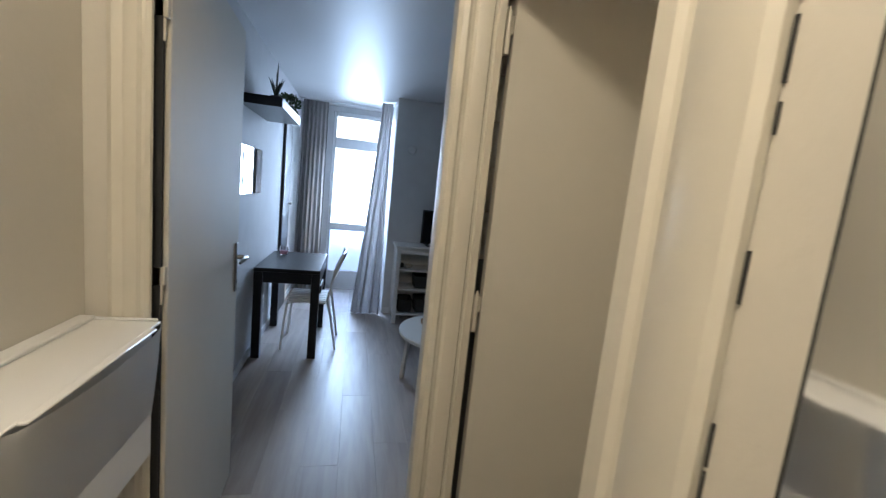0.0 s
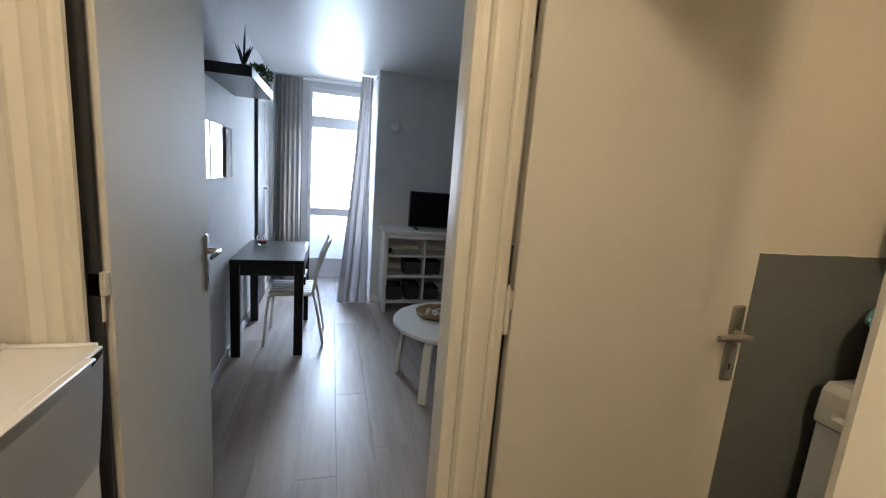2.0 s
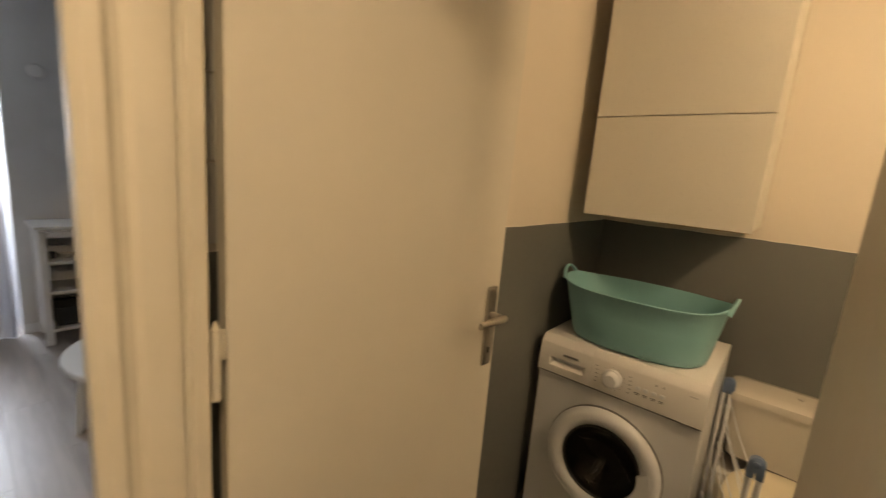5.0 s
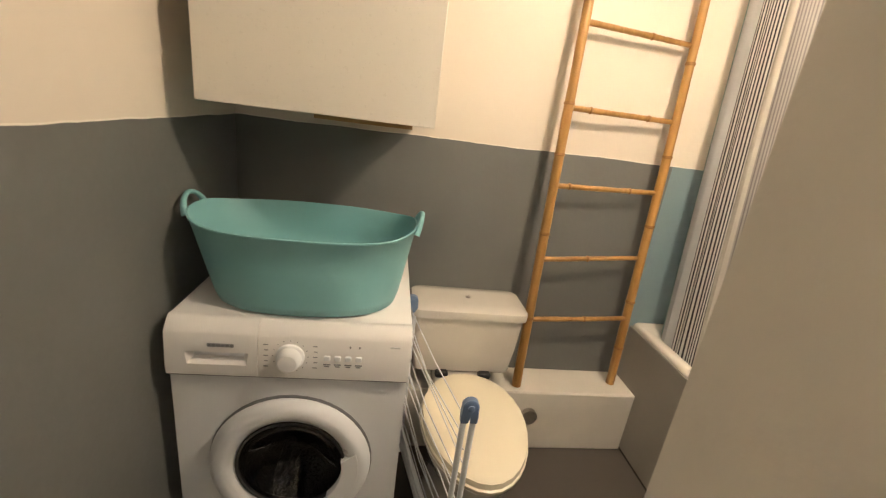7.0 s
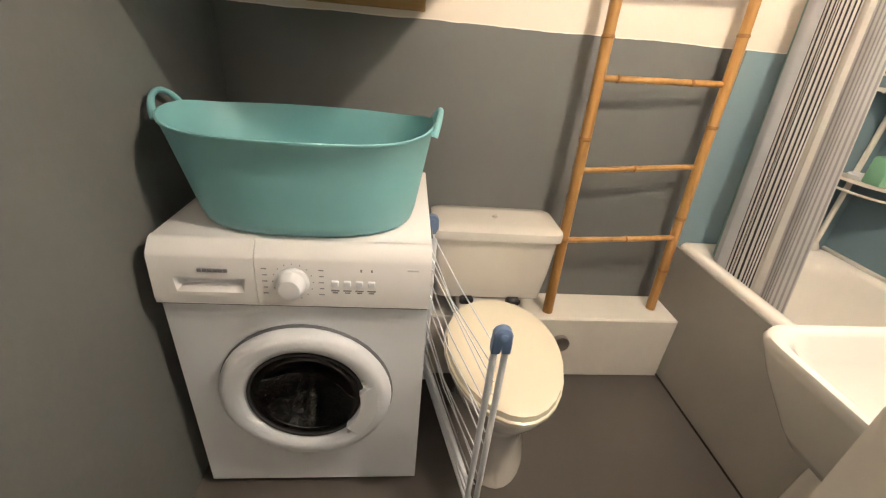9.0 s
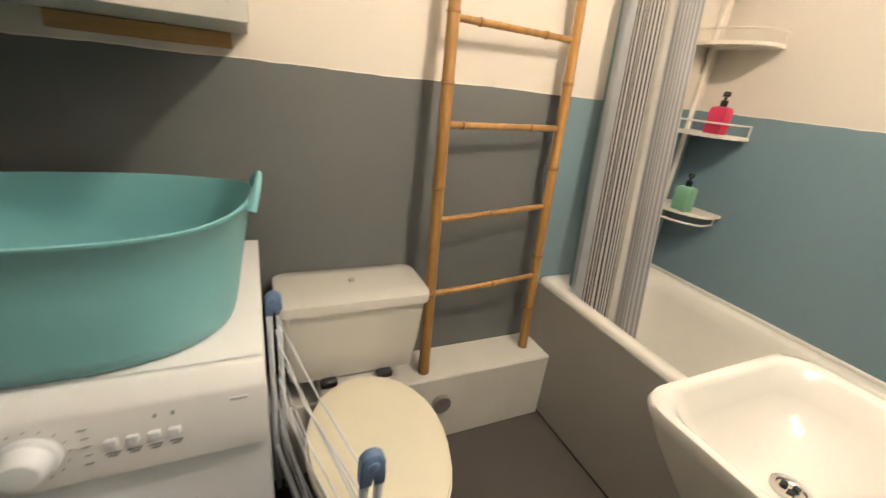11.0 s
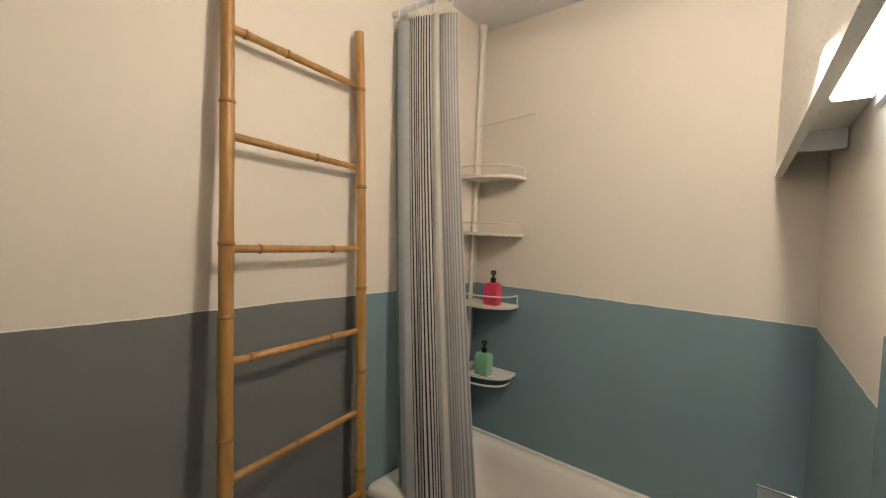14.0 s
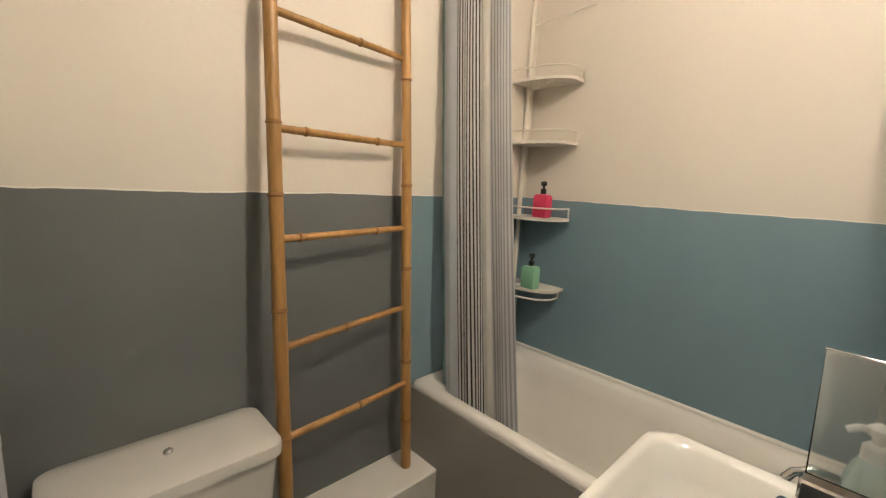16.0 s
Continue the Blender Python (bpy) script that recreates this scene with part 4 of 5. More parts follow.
bm = add_loops(bmesh.new(), [[(r * math.cos(2 * math.pi * i / 32), r * math.sin(2 * math.pi * i / 32), z) for i in range(32)] for r, z in ((0.155, 0.0035), (0.150, -0.03), (0.19, -0.05), (0.20, -0.28))], False, True)
drum = part("drum", moved(bm, disc), M["drum"], wm, "dark steel drum behind the glass")
for i in range(3):
    a = radians(40 + 120 * i)
    part("paddle", moved(tube([(0.175 * math.cos(a), 0.175 * math.sin(a), -0.08), (0.175 * math.cos(a), 0.175 * math.sin(a), -0.26)], 0.02, 8), disc), M["drum"], drum)
grip = []
for z, o in ((0.018, 0.0), (0.0370, 0.0), (0.0395, 0.002)):
    arcs = [(r, radians(a)) for r, a in [(0.185 - o, -72 - 5.6 * i) for i in range(12)] + [(0.138 + o, -133.6 + 5.0 * i) for i in range(12)]]
    grip.append([(r * math.cos(a), r * math.sin(a), z) for r, a in arcs])
part("door_grip", moved(add_loops(bmesh.new(), grip), disc), M["white_metal"], door, "moulded white finger grip")
for a in (-68, -138):
    a = radians(a)
    # solid grey block gives the notch its shade by colour
    part("grip_shade_block", moved(box(0.161 * math.cos(a) - 0.008, 0.161 * math.cos(a) + 0.008, 0.161 * math.sin(a) - 0.009, 0.161 * math.sin(a) + 0.009, 0.022, 0.0335, 0.003), disc), M["cloth_grey"], door, "grey block standing in for the shaded notch beside the grip")
part("plinth", box(X0 + 0.02, X0 + 0.05, Y0 + 0.01, Y1 - 0.01, 0.012, 0.075, 0.003), M["white_plastic"], wm)
for fy in (Y0 + 0.05, Y1 - 0.05):
    for fxx in (X0 + 0.08, 2.46):
        part("foot", lathe([(0.018, 0.001), (0.018, 0.02)], fxx, fy, 10), M["rubber"], wm)

basket = thing("laundry_basket", "turquoise flexible plastic tub with two loop handles, empty", "laundry basket", pose(2.18, 1.345, 0.820))
BX, BY = 2.188, 1.364


def tub(hx, hy, z, k=0.0, n=48):
    out = []
    for i in range(n):
        a = 2 * math.pi * i / n
        c, s = math.cos(a), math.sin(a)
        f = max(0, (z - 0.85) / 0.19)
        out.append((BX + hx * abs(c) ** 0.8 * (1 if c > 0 else -1), BY + 0.011 * f + (hy + 0.011 * f) * abs(s) ** 0.8 * (1 if s > 0 else -1), z - 0.0242 + 0.013 * f + k * abs(s) ** 6))
    return out


bm = add_loops(bmesh.new(), [tub(0.172, 0.232, 0.846), tub(0.184, 0.246, 0.850), tub(0.189, 0.253, 0.872), tub(0.192, 0.270, 0.96, 0.004), tub(0.196, 0.286, 1.036, 0.016), tub(0.1995, 0.290, 1.038, 0.018),
     tub(0.1995, 0.290, 1.043, 0.019), tub(0.195, 0.286, 1.044, 0.019), tub(0.192, 0.282, 1.034, 0.016), tub(0.187, 0.262, 0.96, 0.004), tub(0.176, 0.241, 0.87), tub(0.15, 0.21, 0.854)])
part("tub", bm, M["turquoise"], basket, angle=60)
for s in (-1, 1):
    y = BY + 0.011 + s * 0.297
    pts, radii = [], []
    for i in range(21):
        a = math.pi * i / 20
        up = math.sin(a) ** 0.75
        pts.append((BX - 0.050 * math.cos(a) * (1 + 0.25 * (1 - up)), y + s * 0.016 * up, 1.030 + 0.048 * up))
        radii.append(0.0062 + 0.0035 * (1 - up))
    part("handle", tube(pts, 0.007, 10, radii), M["turquoise"], basket)

SEAM = 1.70
cab = thing("wall_cabinet", "white wall cabinet with two plain flap doors, hung over the machine", "cabinet", pose(2.36, 1.345, 1.32))
part("carcass", box(2.134, 2.603, 1.064, 1.626, 1.322, 2.33, 0.002), M["cabinet"], cab)
part("flap", box(2.113, 2.132, 1.062, 1.628, 1.318, SEAM - 0.002, 0.0015), M["cabinet"], cab)
part("flap", box(2.113, 2.132, 1.062, 1.628, SEAM + 0.002, 2.332, 0.0015), M["cabinet"], cab)
bat = thing("wooden_batten", "raw wooden batten under the wall cabinet", "batten", pose(2.58, 1.35, 1.30))
part("bar", box(2.565, 2.603, 1.10, 1.44, 1.286, 1.3205, 0.002), M["batten"], bat)
blamp = thing("ceiling_lamp", "round lit pendant lamp under the bathroom ceiling", "ceiling lamp", pose(1.50, 0.28, H))
part("base", lathe([(0.05, H - 0.03), (0.055, H - 0.002)], 1.50, 0.28), M["white_plastic"], blamp)
part("stem", tube([(1.50, 0.28, H - 0.03), (1.50, 0.28, 2.29)], 0.006), M["white_plastic"], blamp)
part("globe", lathe([(0.002, 2.215), (0.035, 2.222), (0.05, 2.25), (0.04, 2.28), (0.012, 2.30)], 1.50, 0.28), M["bulb_glow"], blamp)

# ---- bathroom: folded airer ----
air = thing("clothes_airer", "folded white wire clothes airer with slate blue end caps", "clothes airer", pose(2.15, 0.93, 0))


def knuckle(x0, x1, y, z):
    """Flat rounded joint: a round head over two sockets."""
    side = [(y + 0.0205 * math.cos(radians(a)), z + 0.0205 * math.sin(radians(a))) for a in range(-10, 191, 20)]
    side += [(y - 0.0215, z - 0.028), (y - 0.0205, z - 0.046), (y - 0.0035, z - 0.046), (y, z - 0.024), (y + 0.0035, z - 0.046), (y + 0.0205, z - 0.046), (y + 0.0215, z - 0.028)]
    inset = [(y + 0.86 * (a - y), z - 0.01 + 0.88 * (b - z + 0.01)) for a, b in side]
    return add_loops(bmesh.new(), [[(x0, a, b) for a, b in inset], [(x0 + 0.003, a, b) for a, b in side], [(x1 - 0.003, a, b) for a, b in side], [(x1, a, b) for a, b in inset]])


for ex, ey in ((1.842, 0.924), (2.40, 1.045)):
    for s in (-1, 1):
        part("leg", tube([(ex, ey + 0.0120 * s, 0.67), (ex, ey + 0.0120 * s, 0.35), (ex, ey + 0.0130 * s, 0.004)], 0.0080, 12), M["white_metal"], air)
    cap = part("end_cap", knuckle(ex - 0.0115, ex + 0.0115, ey, 0.700), M["blue_plastic"], air, "slate blue plastic joint")
    part("cap_button", moved(lathe([(0.009, 0), (0.009, 0.003), (0.005, 0.0045)], n=16), Matrix.Translation((ex - 0.0114, ey, 0.700)) @ Matrix.Rotation(radians(-90), 4, "Y")), M["blue_plastic"], cap)
for i in range(14):
    z = 0.10 + 0.042 * i
    o = 0.016 * math.sin(1.7 * i)
    part("wire", tube([(1.846, 0.924 + 0.3 * o, z), (2.1, 0.985 + o, z + 0.003 * math.sin(i)), (2.40, 1.040 + 0.3 * o, z)], 0.0021, 6), M["white_metal"], air)
for i in range(3):
    part("tube", tube([(1.84, 0.916 + 0.012 * i, 0.05 + 0.07 * i), (2.405, 1.035 + 0.012 * i, 0.05 + 0.07 * i)], 0.0075, 8), M["white_metal"], air)

# ---- bathroom: bamboo ladder ----
lad = thing("bamboo_ladder", "tall bamboo towel ladder leaning against the painted wall", "ladder", pose(2.50, 0.33, 0.297))


def bamboo(parent, a, b, r0, r1, nodes, name, seed):
    rnd = random.Random(seed)
    a, b = Vector(a), Vector(b)
    k = 26
    side = Vector((rnd.uniform(-1, 1), rnd.uniform(-1, 1), 0)) * 0.006
    pts, radii = [], []
    for i in range(k + 1):
        f = i / k
        pts.append(a.lerp(b, f) + side * math.sin(3.4 * f + seed))
        radii.append(r0 + (r1 - r0) * f + 0.0006 * rnd.uniform(-1, 1))
    rail = part(name, tube(pts, r0, 12, radii), M["bamboo"], parent)
    for f in nodes:
        i = f * k
        p = pts[int(i)].lerp(pts[min(k, int(i) + 1)], i - int(i))
        d = (b - a).normalized()
        r = r0 + (r1 - r0) * f
        part("node", tube([p - d * 0.006, p - d * 0.002, p + d * 0.002, p + d * 0.006], r, 12, [r + 0.0002, r + 0.0028, r + 0.0022, r + 0.0002]), M["bamboo_node"], rail)


bamboo(lad, (2.474, 0.556, 0.299), (2.560, 0.562, 2.16), 0.0195, 0.016, (0.17, 0.36, 0.52, 0.615, 0.80), "rail", 1)
bamboo(lad, (2.505, 0.104, 0.299), (2.575, 0.152, 2.122), 0.0185, 0.0145, (0.10, 0.22, 0.40, 0.55, 0.73, 0.90), "rail", 2)
for i, (zl, zr) in enumerate(((1.968, 1.950), (1.706, 1.690), (1.430, 1.428), (1.153, 1.162), (0.866, 0.893), (0.606, 0.625))):
    fl, fr = (zl - 0.3) / 1.86, (zr - 0.3) / 1.84
    a = (2.472 + 0.088 * fl, 0.548 + 0.018 * fl, zl)
    b = (2.505 + 0.070 * fr, 0.104 + 0.049 * fr, zr)
    bamboo(lad, a, b, 0.0105, 0.0095, ((0.12, 0.40), (0.62,), (0.20, 0.75), (0.14, 0.72), (0.45,), (0.55,))[i], "rung", 10 + i)

# ---- bathroom: shower curtain, corner rack ----
sc = thing("shower_curtain", "bunched shower curtain in dark and white stripes with a teal liner", "shower curtain", pose(2.4, -0.05, 0.5))


def bunch(x0, x1, y, amp, n, k, ph):
    return [(x0 + (x1 - x0) * i / (n * k), y + amp * math.sin(2 * math.pi * i / k + ph)) for i in range(n * k + 1)]


def lobe(x0, x1, y, bulge, n=16, ripple=0.0, slant=0.024):
    return [(x0 + (x1 - x0) * i / n, y - slant * (i / n - 0.5) + bulge * math.sin(math.pi * i / n) + ripple * math.sin(6 * math.pi * i / n)) for i in range(n + 1)]


part("liner", cloth(lobe(2.600, 2.566, -0.050, 0.012), lobe(2.530, 2.45, -0.10, 0.03), 2.215, 0.42), M["liner"], sc, "teal translucent liner")
part("edge_fold", cloth(lobe(2.572, 2.528, -0.032, 0.010), lobe(2.468, 2.415, -0.056, 0.016), 2.225, 0.455, sway=0.004), M["cloth_grey"], sc, "pale grey fold")
part("striped_fold", cloth(lobe(2.532, 2.442, -0.050, 0.010, 24, 0.001), lobe(2.420, 2.302, -0.074, 0.012, 24, 0.002), 2.23, 0.44, sway=0.004), M["stripe"], sc, "white cloth with dark stripes")
part("white_fold", cloth(lobe(2.445, 2.420, -0.062, 0.008, slant=0.012), lobe(2.307, 2.272, -0.086, 0.009, slant=0.012), 2.23, 0.44, sway=0.004), M["cloth_white"], sc, "plain white fold")
part("fine_fold", cloth(lobe(2.426, 2.360, -0.078, 0.010), lobe(2.281, 2.192, -0.102, 0.012), 2.225, 0.44, sway=0.004), M["stripe_fine"], sc, "cloth with fine grey stripes")
rod = thing("curtain_rod", "white shower curtain rod between the walls", "curtain rod", pose(1.99, -0.03, 2.25))
part("rod", tube([(1.372, -0.03, 2.262), (2.604, -0.03, 2.262)], 0.011, 12), M["white_metal"], rod)
for i in range(6):
    x = 2.35 + 0.042 * i
    ringo = thing("curtain_ring", "clear plastic curtain ring on the rod", "curtain ring", pose(x, -0.03, 2.262), "curtain rings")
    part("loop", tube([(x, -0.03 + 0.020 * math.sin(a), 2.250 + 0.026 * math.cos(a)) for a in [2 * math.pi * j / 14 for j in range(15)]], 0.0022, 6), M["white_plastic"], ringo)

rack = thing("corner_rack", "white metal corner pole rack with wire-edged shelves", "corner shelf", pose(2.585, -0.56, 0.57))
part("pole", tube([(2.580, -0.545, 0.570), (2.590, -0.562, 1.1), (2.592, -0.565, 2.438)], 0.010, 12), M["rack_white"], rack)
part("foot", lathe([(0.022, 0.570), (0.020, 0.585), (0.011, 0.60)], 2.580, -0.545), M["rack_white"], rack)
part("top_cap", lathe([(0.011, 2.36), (0.014, 2.37), (0.014, 2.41), (0.024, 2.437)], 2.592, -0.565), M["rack_white"], rack)


def corner_shelf(z, r, hang=False):
    cxx, cyy = 2.598, -0.613
    a0, a1 = 90, 180
    ry = 0.19
    pts = [(2.598, cyy + 0.155)] + [(2.52 + (r - 0.078) * math.cos(radians(a)), -0.553 + 0.095 * math.sin(radians(a))) for a in [95 + 85 * i / 14 for i in range(15)]] + [(cxx - r, cyy + 0.06), (cxx - r + 0.004, cyy)]
    poly = [(cxx, cyy)] + pts
    bm = add_loops(bmesh.new(), [[(x, y, z) for x, y in poly], [(x, y, z + 0.012) for x, y in poly]])
    sh = part("shelf", bm, M["rack_white"], rack)
    for i in range(1, 8):
        f = i / 8
        a = radians(90 + 90 * f)
        part("slot", tube([(cxx + 0.35 * r * math.cos(a), cyy + 0.35 * ry * math.sin(a), z - 0.0005), (cxx + 0.85 * r * math.cos(a), cyy + 0.85 * ry * math.sin(a), z - 0.0005)], 0.004, 6), M["rack_white"], sh)
    rail = [(x * 0.97 + cxx * 0.03, y * 0.97 + cyy * 0.03, z + 0.052) for x, y in pts]
    rail = [(rail[0][0], rail[0][1], z + 0.01)] + rail + [(rail[-1][0], rail[-1][1], z + 0.01)]
    if not hang:
        part("rail", tube(rail, 0.0035, 8), M["rack_white"], sh)
    if hang:
        hk = [(x * 0.9 + cxx * 0.1, y * 0.9 + cyy * 0.1, z - 0.035) for x, y in pts]
        hk = [(hk[0][0], hk[0][1], z)] + hk + [(hk[-1][0], hk[-1][1], z)]
        part("hanging_bar", tube(hk, 0.0045, 8), M["rack_white"], sh)


corner_shelf(1.737, 0.242)
corner_shelf(1.492, 0.242)
corner_shelf(1.180, 0.236)
corner_shelf(0.878, 0.240, True)
part("towel_arm", tube([(2.59, -0.56, 1.985), (2.33, -0.60, 2.02)], 0.004, 8), M["rack_white"], rack)


def pump_bottle(x, y, z, body, label):
    t = thing("pump_bottle", label, "pump bottle", pose(x, y, z), "pump bottles")
    part("body", add_loops(bmesh.new(), [ring(x, y, 0.030, 0.022, z, 0.004), ring(x, y, 0.032, 0.024, z + 0.004, 0.004), ring(x, y, 0.032, 0.024, z + 0.084, 0.004), ring(x, y, 0.027, 0.020, z + 0.093, 0.004), ring(x, y, 0.014, 0.012, z + 0.097, 0.006)]), M[body], t, angle=30)
    bm = lathe([(0.012, z + 0.097), (0.012, z + 0.117), (0.005, z + 0.119), (0.005, z + 0.130), (0.012, z + 0.131), (0.012, z + 0.146), (0.006, z + 0.149)], x, y, 14)
    add_tube(bm, [(x, y, z + 0.140), (x - 0.012, y + 0.020, z + 0.141), (x - 0.018, y + 0.030, z + 0.134)], 0.0045, 8)
    part("pump", bm, M["black"], t, "black pump head")


pump_bottle(2.440, -0.515, 1.193, "red", "raspberry red square pump bottle on the rack")
pump_bottle(2.452, -0.490, 0.891, "mint", "mint green square pump bottle on the rack")
cup = thing("soap_dish", "small clear soap dish on the rack", "soap dish", pose(2.52, -0.5, 0.885))
part("dish", lathe([(0.035, 0.885), (0.042, 0.905), (0.040, 0.907), (0.033, 0.890)], 2.515, -0.50), M["white_plastic"], cup)

# ---- living room ----
win = thing("window_1", "tall white window with a top light and a white lower panel", "window", pose(0.31, 6.22, 0), kind="structure")
WY0, WY1 = 6.214, 6.262
for n, x0, x1, z0, z1 in (("frame_post", -0.044, -0.003, 0.0, 2.368), ("frame_post", 0.610, 0.659, 0.0, 2.368), ("frame_head", -0.002, 0.609, 2.320, 2.368), ("transom", -0.002, 0.609, 1.911, 2.041),
                          ("mid_rail", -0.002, 0.609, 0.819, 0.914), ("bottom_rail", -0.002, 0.609, 0.0, 0.245)):
    part(n, box(x0, x1, WY0, WY1, z0, z1, 0.004), M["frame_white"], win)
part("panel", box(-0.002, 0.609, 6.226, 6.250, 0.246, 0.818, 0.002), M["frosted"], win, "white lower panel")
part("ledge_rail", box(-0.002, 0.609, WY0 - 0.012, WY0 - 0.001, 0.235, 0.262, 0.003), M["frame_white"], win)
for z0, z1 in ((0.915, 1.910), (2.042, 2.319)):
    p = part("pane", box(-0.002, 0.609, 6.236, 6.242, z0, z1), M["glass"], win)
    p.visible_shadow = False
part("handle", box(-0.030, -0.018, 6.185, 6.213, 1.02, 1.14, 0.004), M["steel"], win)


def drape(name, label, top, bottom, zt, zb, sway):
    t = thing(name, label, "curtain", pose((bottom[0][0] + bottom[-1][0]) / 2, bottom[0][1], zb))
    part("cloth", cloth(top, bottom, zt, zb, 30, sway, 0.004), M["curtain"], t)
    return t


drape("curtain", "long pale grey curtain gathered beside the window", folds(-0.40, -0.105, 5.98, 0.030, 6, seed=1), folds(-0.43, -0.09, 5.98, 0.045, 6, seed=1), 2.425, 0.02, 0.008)
drape("curtain", "long pale grey curtain trailing on the floor boards", folds(0.530, 0.655, 5.50, 0.030, 4, seed=2), folds(0.335, 0.650, 5.13, 0.060, 4, seed=2), 2.425, 0.003, 0.012)
crod = thing("curtain_track", "thin white curtain track under the ceiling", "curtain track", pose(0.1, 5.7, 2.43))
part("track", box(-0.45, 0.68, 5.965, 5.995, 2.426, 2.439, 0.002), M["frame_white"], crod)

# table
tab = thing("table", "black-brown wooden table with square legs", "table", pose(-0.18, 4.23, 0))
TX0, TX1, TY0, TY1 = -0.430, 0.070, 3.825, 4.66
part("tabletop", box(TX0, TX1, TY0, TY1, 0.712, 0.742, 0.003), M["dark_wood"], tab)
for n, x0, x1, y0, y1 in (("apron", TX0 + 0.068, TX1 - 0.068, TY0 + 0.004, TY0 + 0.024), ("apron", TX0 + 0.068, TX1 - 0.068, TY1 - 0.024, TY1 - 0.004), ("apron", TX0 + 0.004, TX0 + 0.024, TY0 + 0.068, TY1 - 0.068), ("apron", TX1 - 0.024, TX1 - 0.004, TY0 + 0.068, TY1 - 0.068)):
    part(n, box(x0, x1, y0, y1, 0.625, 0.711, 0.002), M["dark_wood"], tab)
for x in (TX0 + 0.001, TX1 - 0.066):
    for y in (TY0 + 0.001, TY1 - 0.066):
        part("leg", box(x, x + 0.065, y, y + 0.065, 0.001, 0.711, 0.003), M["dark_wood"], tab)
part("pull_strip", box(TX1 - 0.0035, TX1 + 0.012, TY0 + 0.03, TY0 + 0.30, 0.55, 0.612, 0.003), M["dark_wood"], tab)
cnd = thing("candle_glass", "small glass with a pink candle on the table", "candle", pose(-0.31, 4.45, 0.742))
part("glass", lathe([(0.030, 0.743), (0.040, 0.760), (0.042, 0.80), (0.036, 0.825), (0.034, 0.825), (0.040, 0.80), (0.038, 0.762), (0.028, 0.750)], -0.31, 4.45), M["glass"], cnd)
part("wax", lathe([(0.026, 0.751), (0.036, 0.764), (0.0375, 0.785), (0.002, 0.786)], -0.31, 4.45), M["candle"], cnd, "pink wax")

# chair, facing the table's long side
ch = thing("chair", "white slatted plastic chair on thin white steel legs", "chair", pose(0.0, 4.2, 0))
bm = bmesh.new()
st = part("seat", box(-0.20, 0.14, 4.02, 4.40, 0.432, 0.446, 0.006, 3), M["chair_white"], ch)
for i in range(6):
    y = 4.05 + 0.056 * i
    part("slat", box(-0.195, 0.12, y, y + 0.040, 0.4465, 0.453, 0.003), M["chair_white"], st)
for y in (4.01, 4.41):
    part("back_leg", tube([(0.215, y + (0.02 if y < 4.2 else -0.02), 0.004), (0.165, y, 0.30), (0.130, y, 0.45), (0.155, y, 0.60), (0.235, y + (0.02 if y < 4.2 else -0.02), 0.82)], 0.0105, 10), M["chair_white"], ch)
    part("front_leg", tube([(-0.235, y, 0.004), (-0.215, y, 0.25), (-0.195, y, 0.405), (-0.16, y, 0.428), (0.12, y, 0.428)], 0.0105, 10), M["chair_white"], ch)
part("cross_bar", tube([(-0.20, 4.015, 0.405), (-0.20, 4.405, 0.405)], 0.009, 8), M["chair_white"], ch)
bm = add_loops(bmesh.new(), [[(0.178 + 0.022 * math.cos(math.pi * (v - 0.5)) + e, 4.005 + 0.41 * v, z) for v in [i / 10 for i in range(11)]] + [(0.178 + 0.022 * math.cos(math.pi * (v - 0.5)) + e + 0.014, 4.005 + 0.41 * v, z) for v in [1 - i / 10 for i in range(11)]]
                           for e, z in ((-0.018, 0.660), (-0.010, 0.69), (0.014, 0.75), (0.038, 0.80), (0.050, 0.835), (0.050, 0.865))])
part("backrest", bm, M["chair_white"], ch, "curved white backrest")

# wall shelf with plants, mirror tiles
shf = thing("wall_shelf", "black-brown floating wall shelf", "shelf", pose(-0.33, 3.76, 1.92))
part("board", box(-0.454, -0.195, 3.335, 4.185, 1.893, 1.953, 0.002), M["dark_wood"], shf)
pl = thing("spiky_plant", "dark spiky potted plant on the wall shelf", "plant", pose(-0.27, 3.52, 1.953))
part("pot", lathe([(0.025, 1.954), (0.035, 1.985), (0.033, 1.987), (0.028, 1.975)], -0.27, 3.52), M["black"], pl)
rnd = random.Random(4)
for i in range(13):
    a, l, u = rnd.uniform(0, 6.28), rnd.uniform(0.03, 0.07), rnd.uniform(0.06, 0.13)
    if i == 0:
        a, l, u = 1.0, 0.012, 0.24
    bm = tube([(-0.27, 3.52, 1.975), (-0.27 + 0.5 * l * math.cos(a), 3.52 + 0.5 * l * math.sin(a), 1.975 + 0.6 * u), (-0.27 + l * math.cos(a), 3.52 + l * math.sin(a), 1.975 + u)], 0.005, 6, [0.006, 0.007, 0.0008])
    part("blade", bm, M["leaf_dark"], pl)
bush = thing("bushy_plant", "small bushy green plant on the wall shelf", "plant", pose(-0.27, 3.98, 1.953))
part("pot", lathe([(0.035, 1.954), (0.045, 2.00), (0.042, 2.002), (0.036, 1.99)], -0.27, 3.98), M["black"], bush)
bm = bmesh.new()
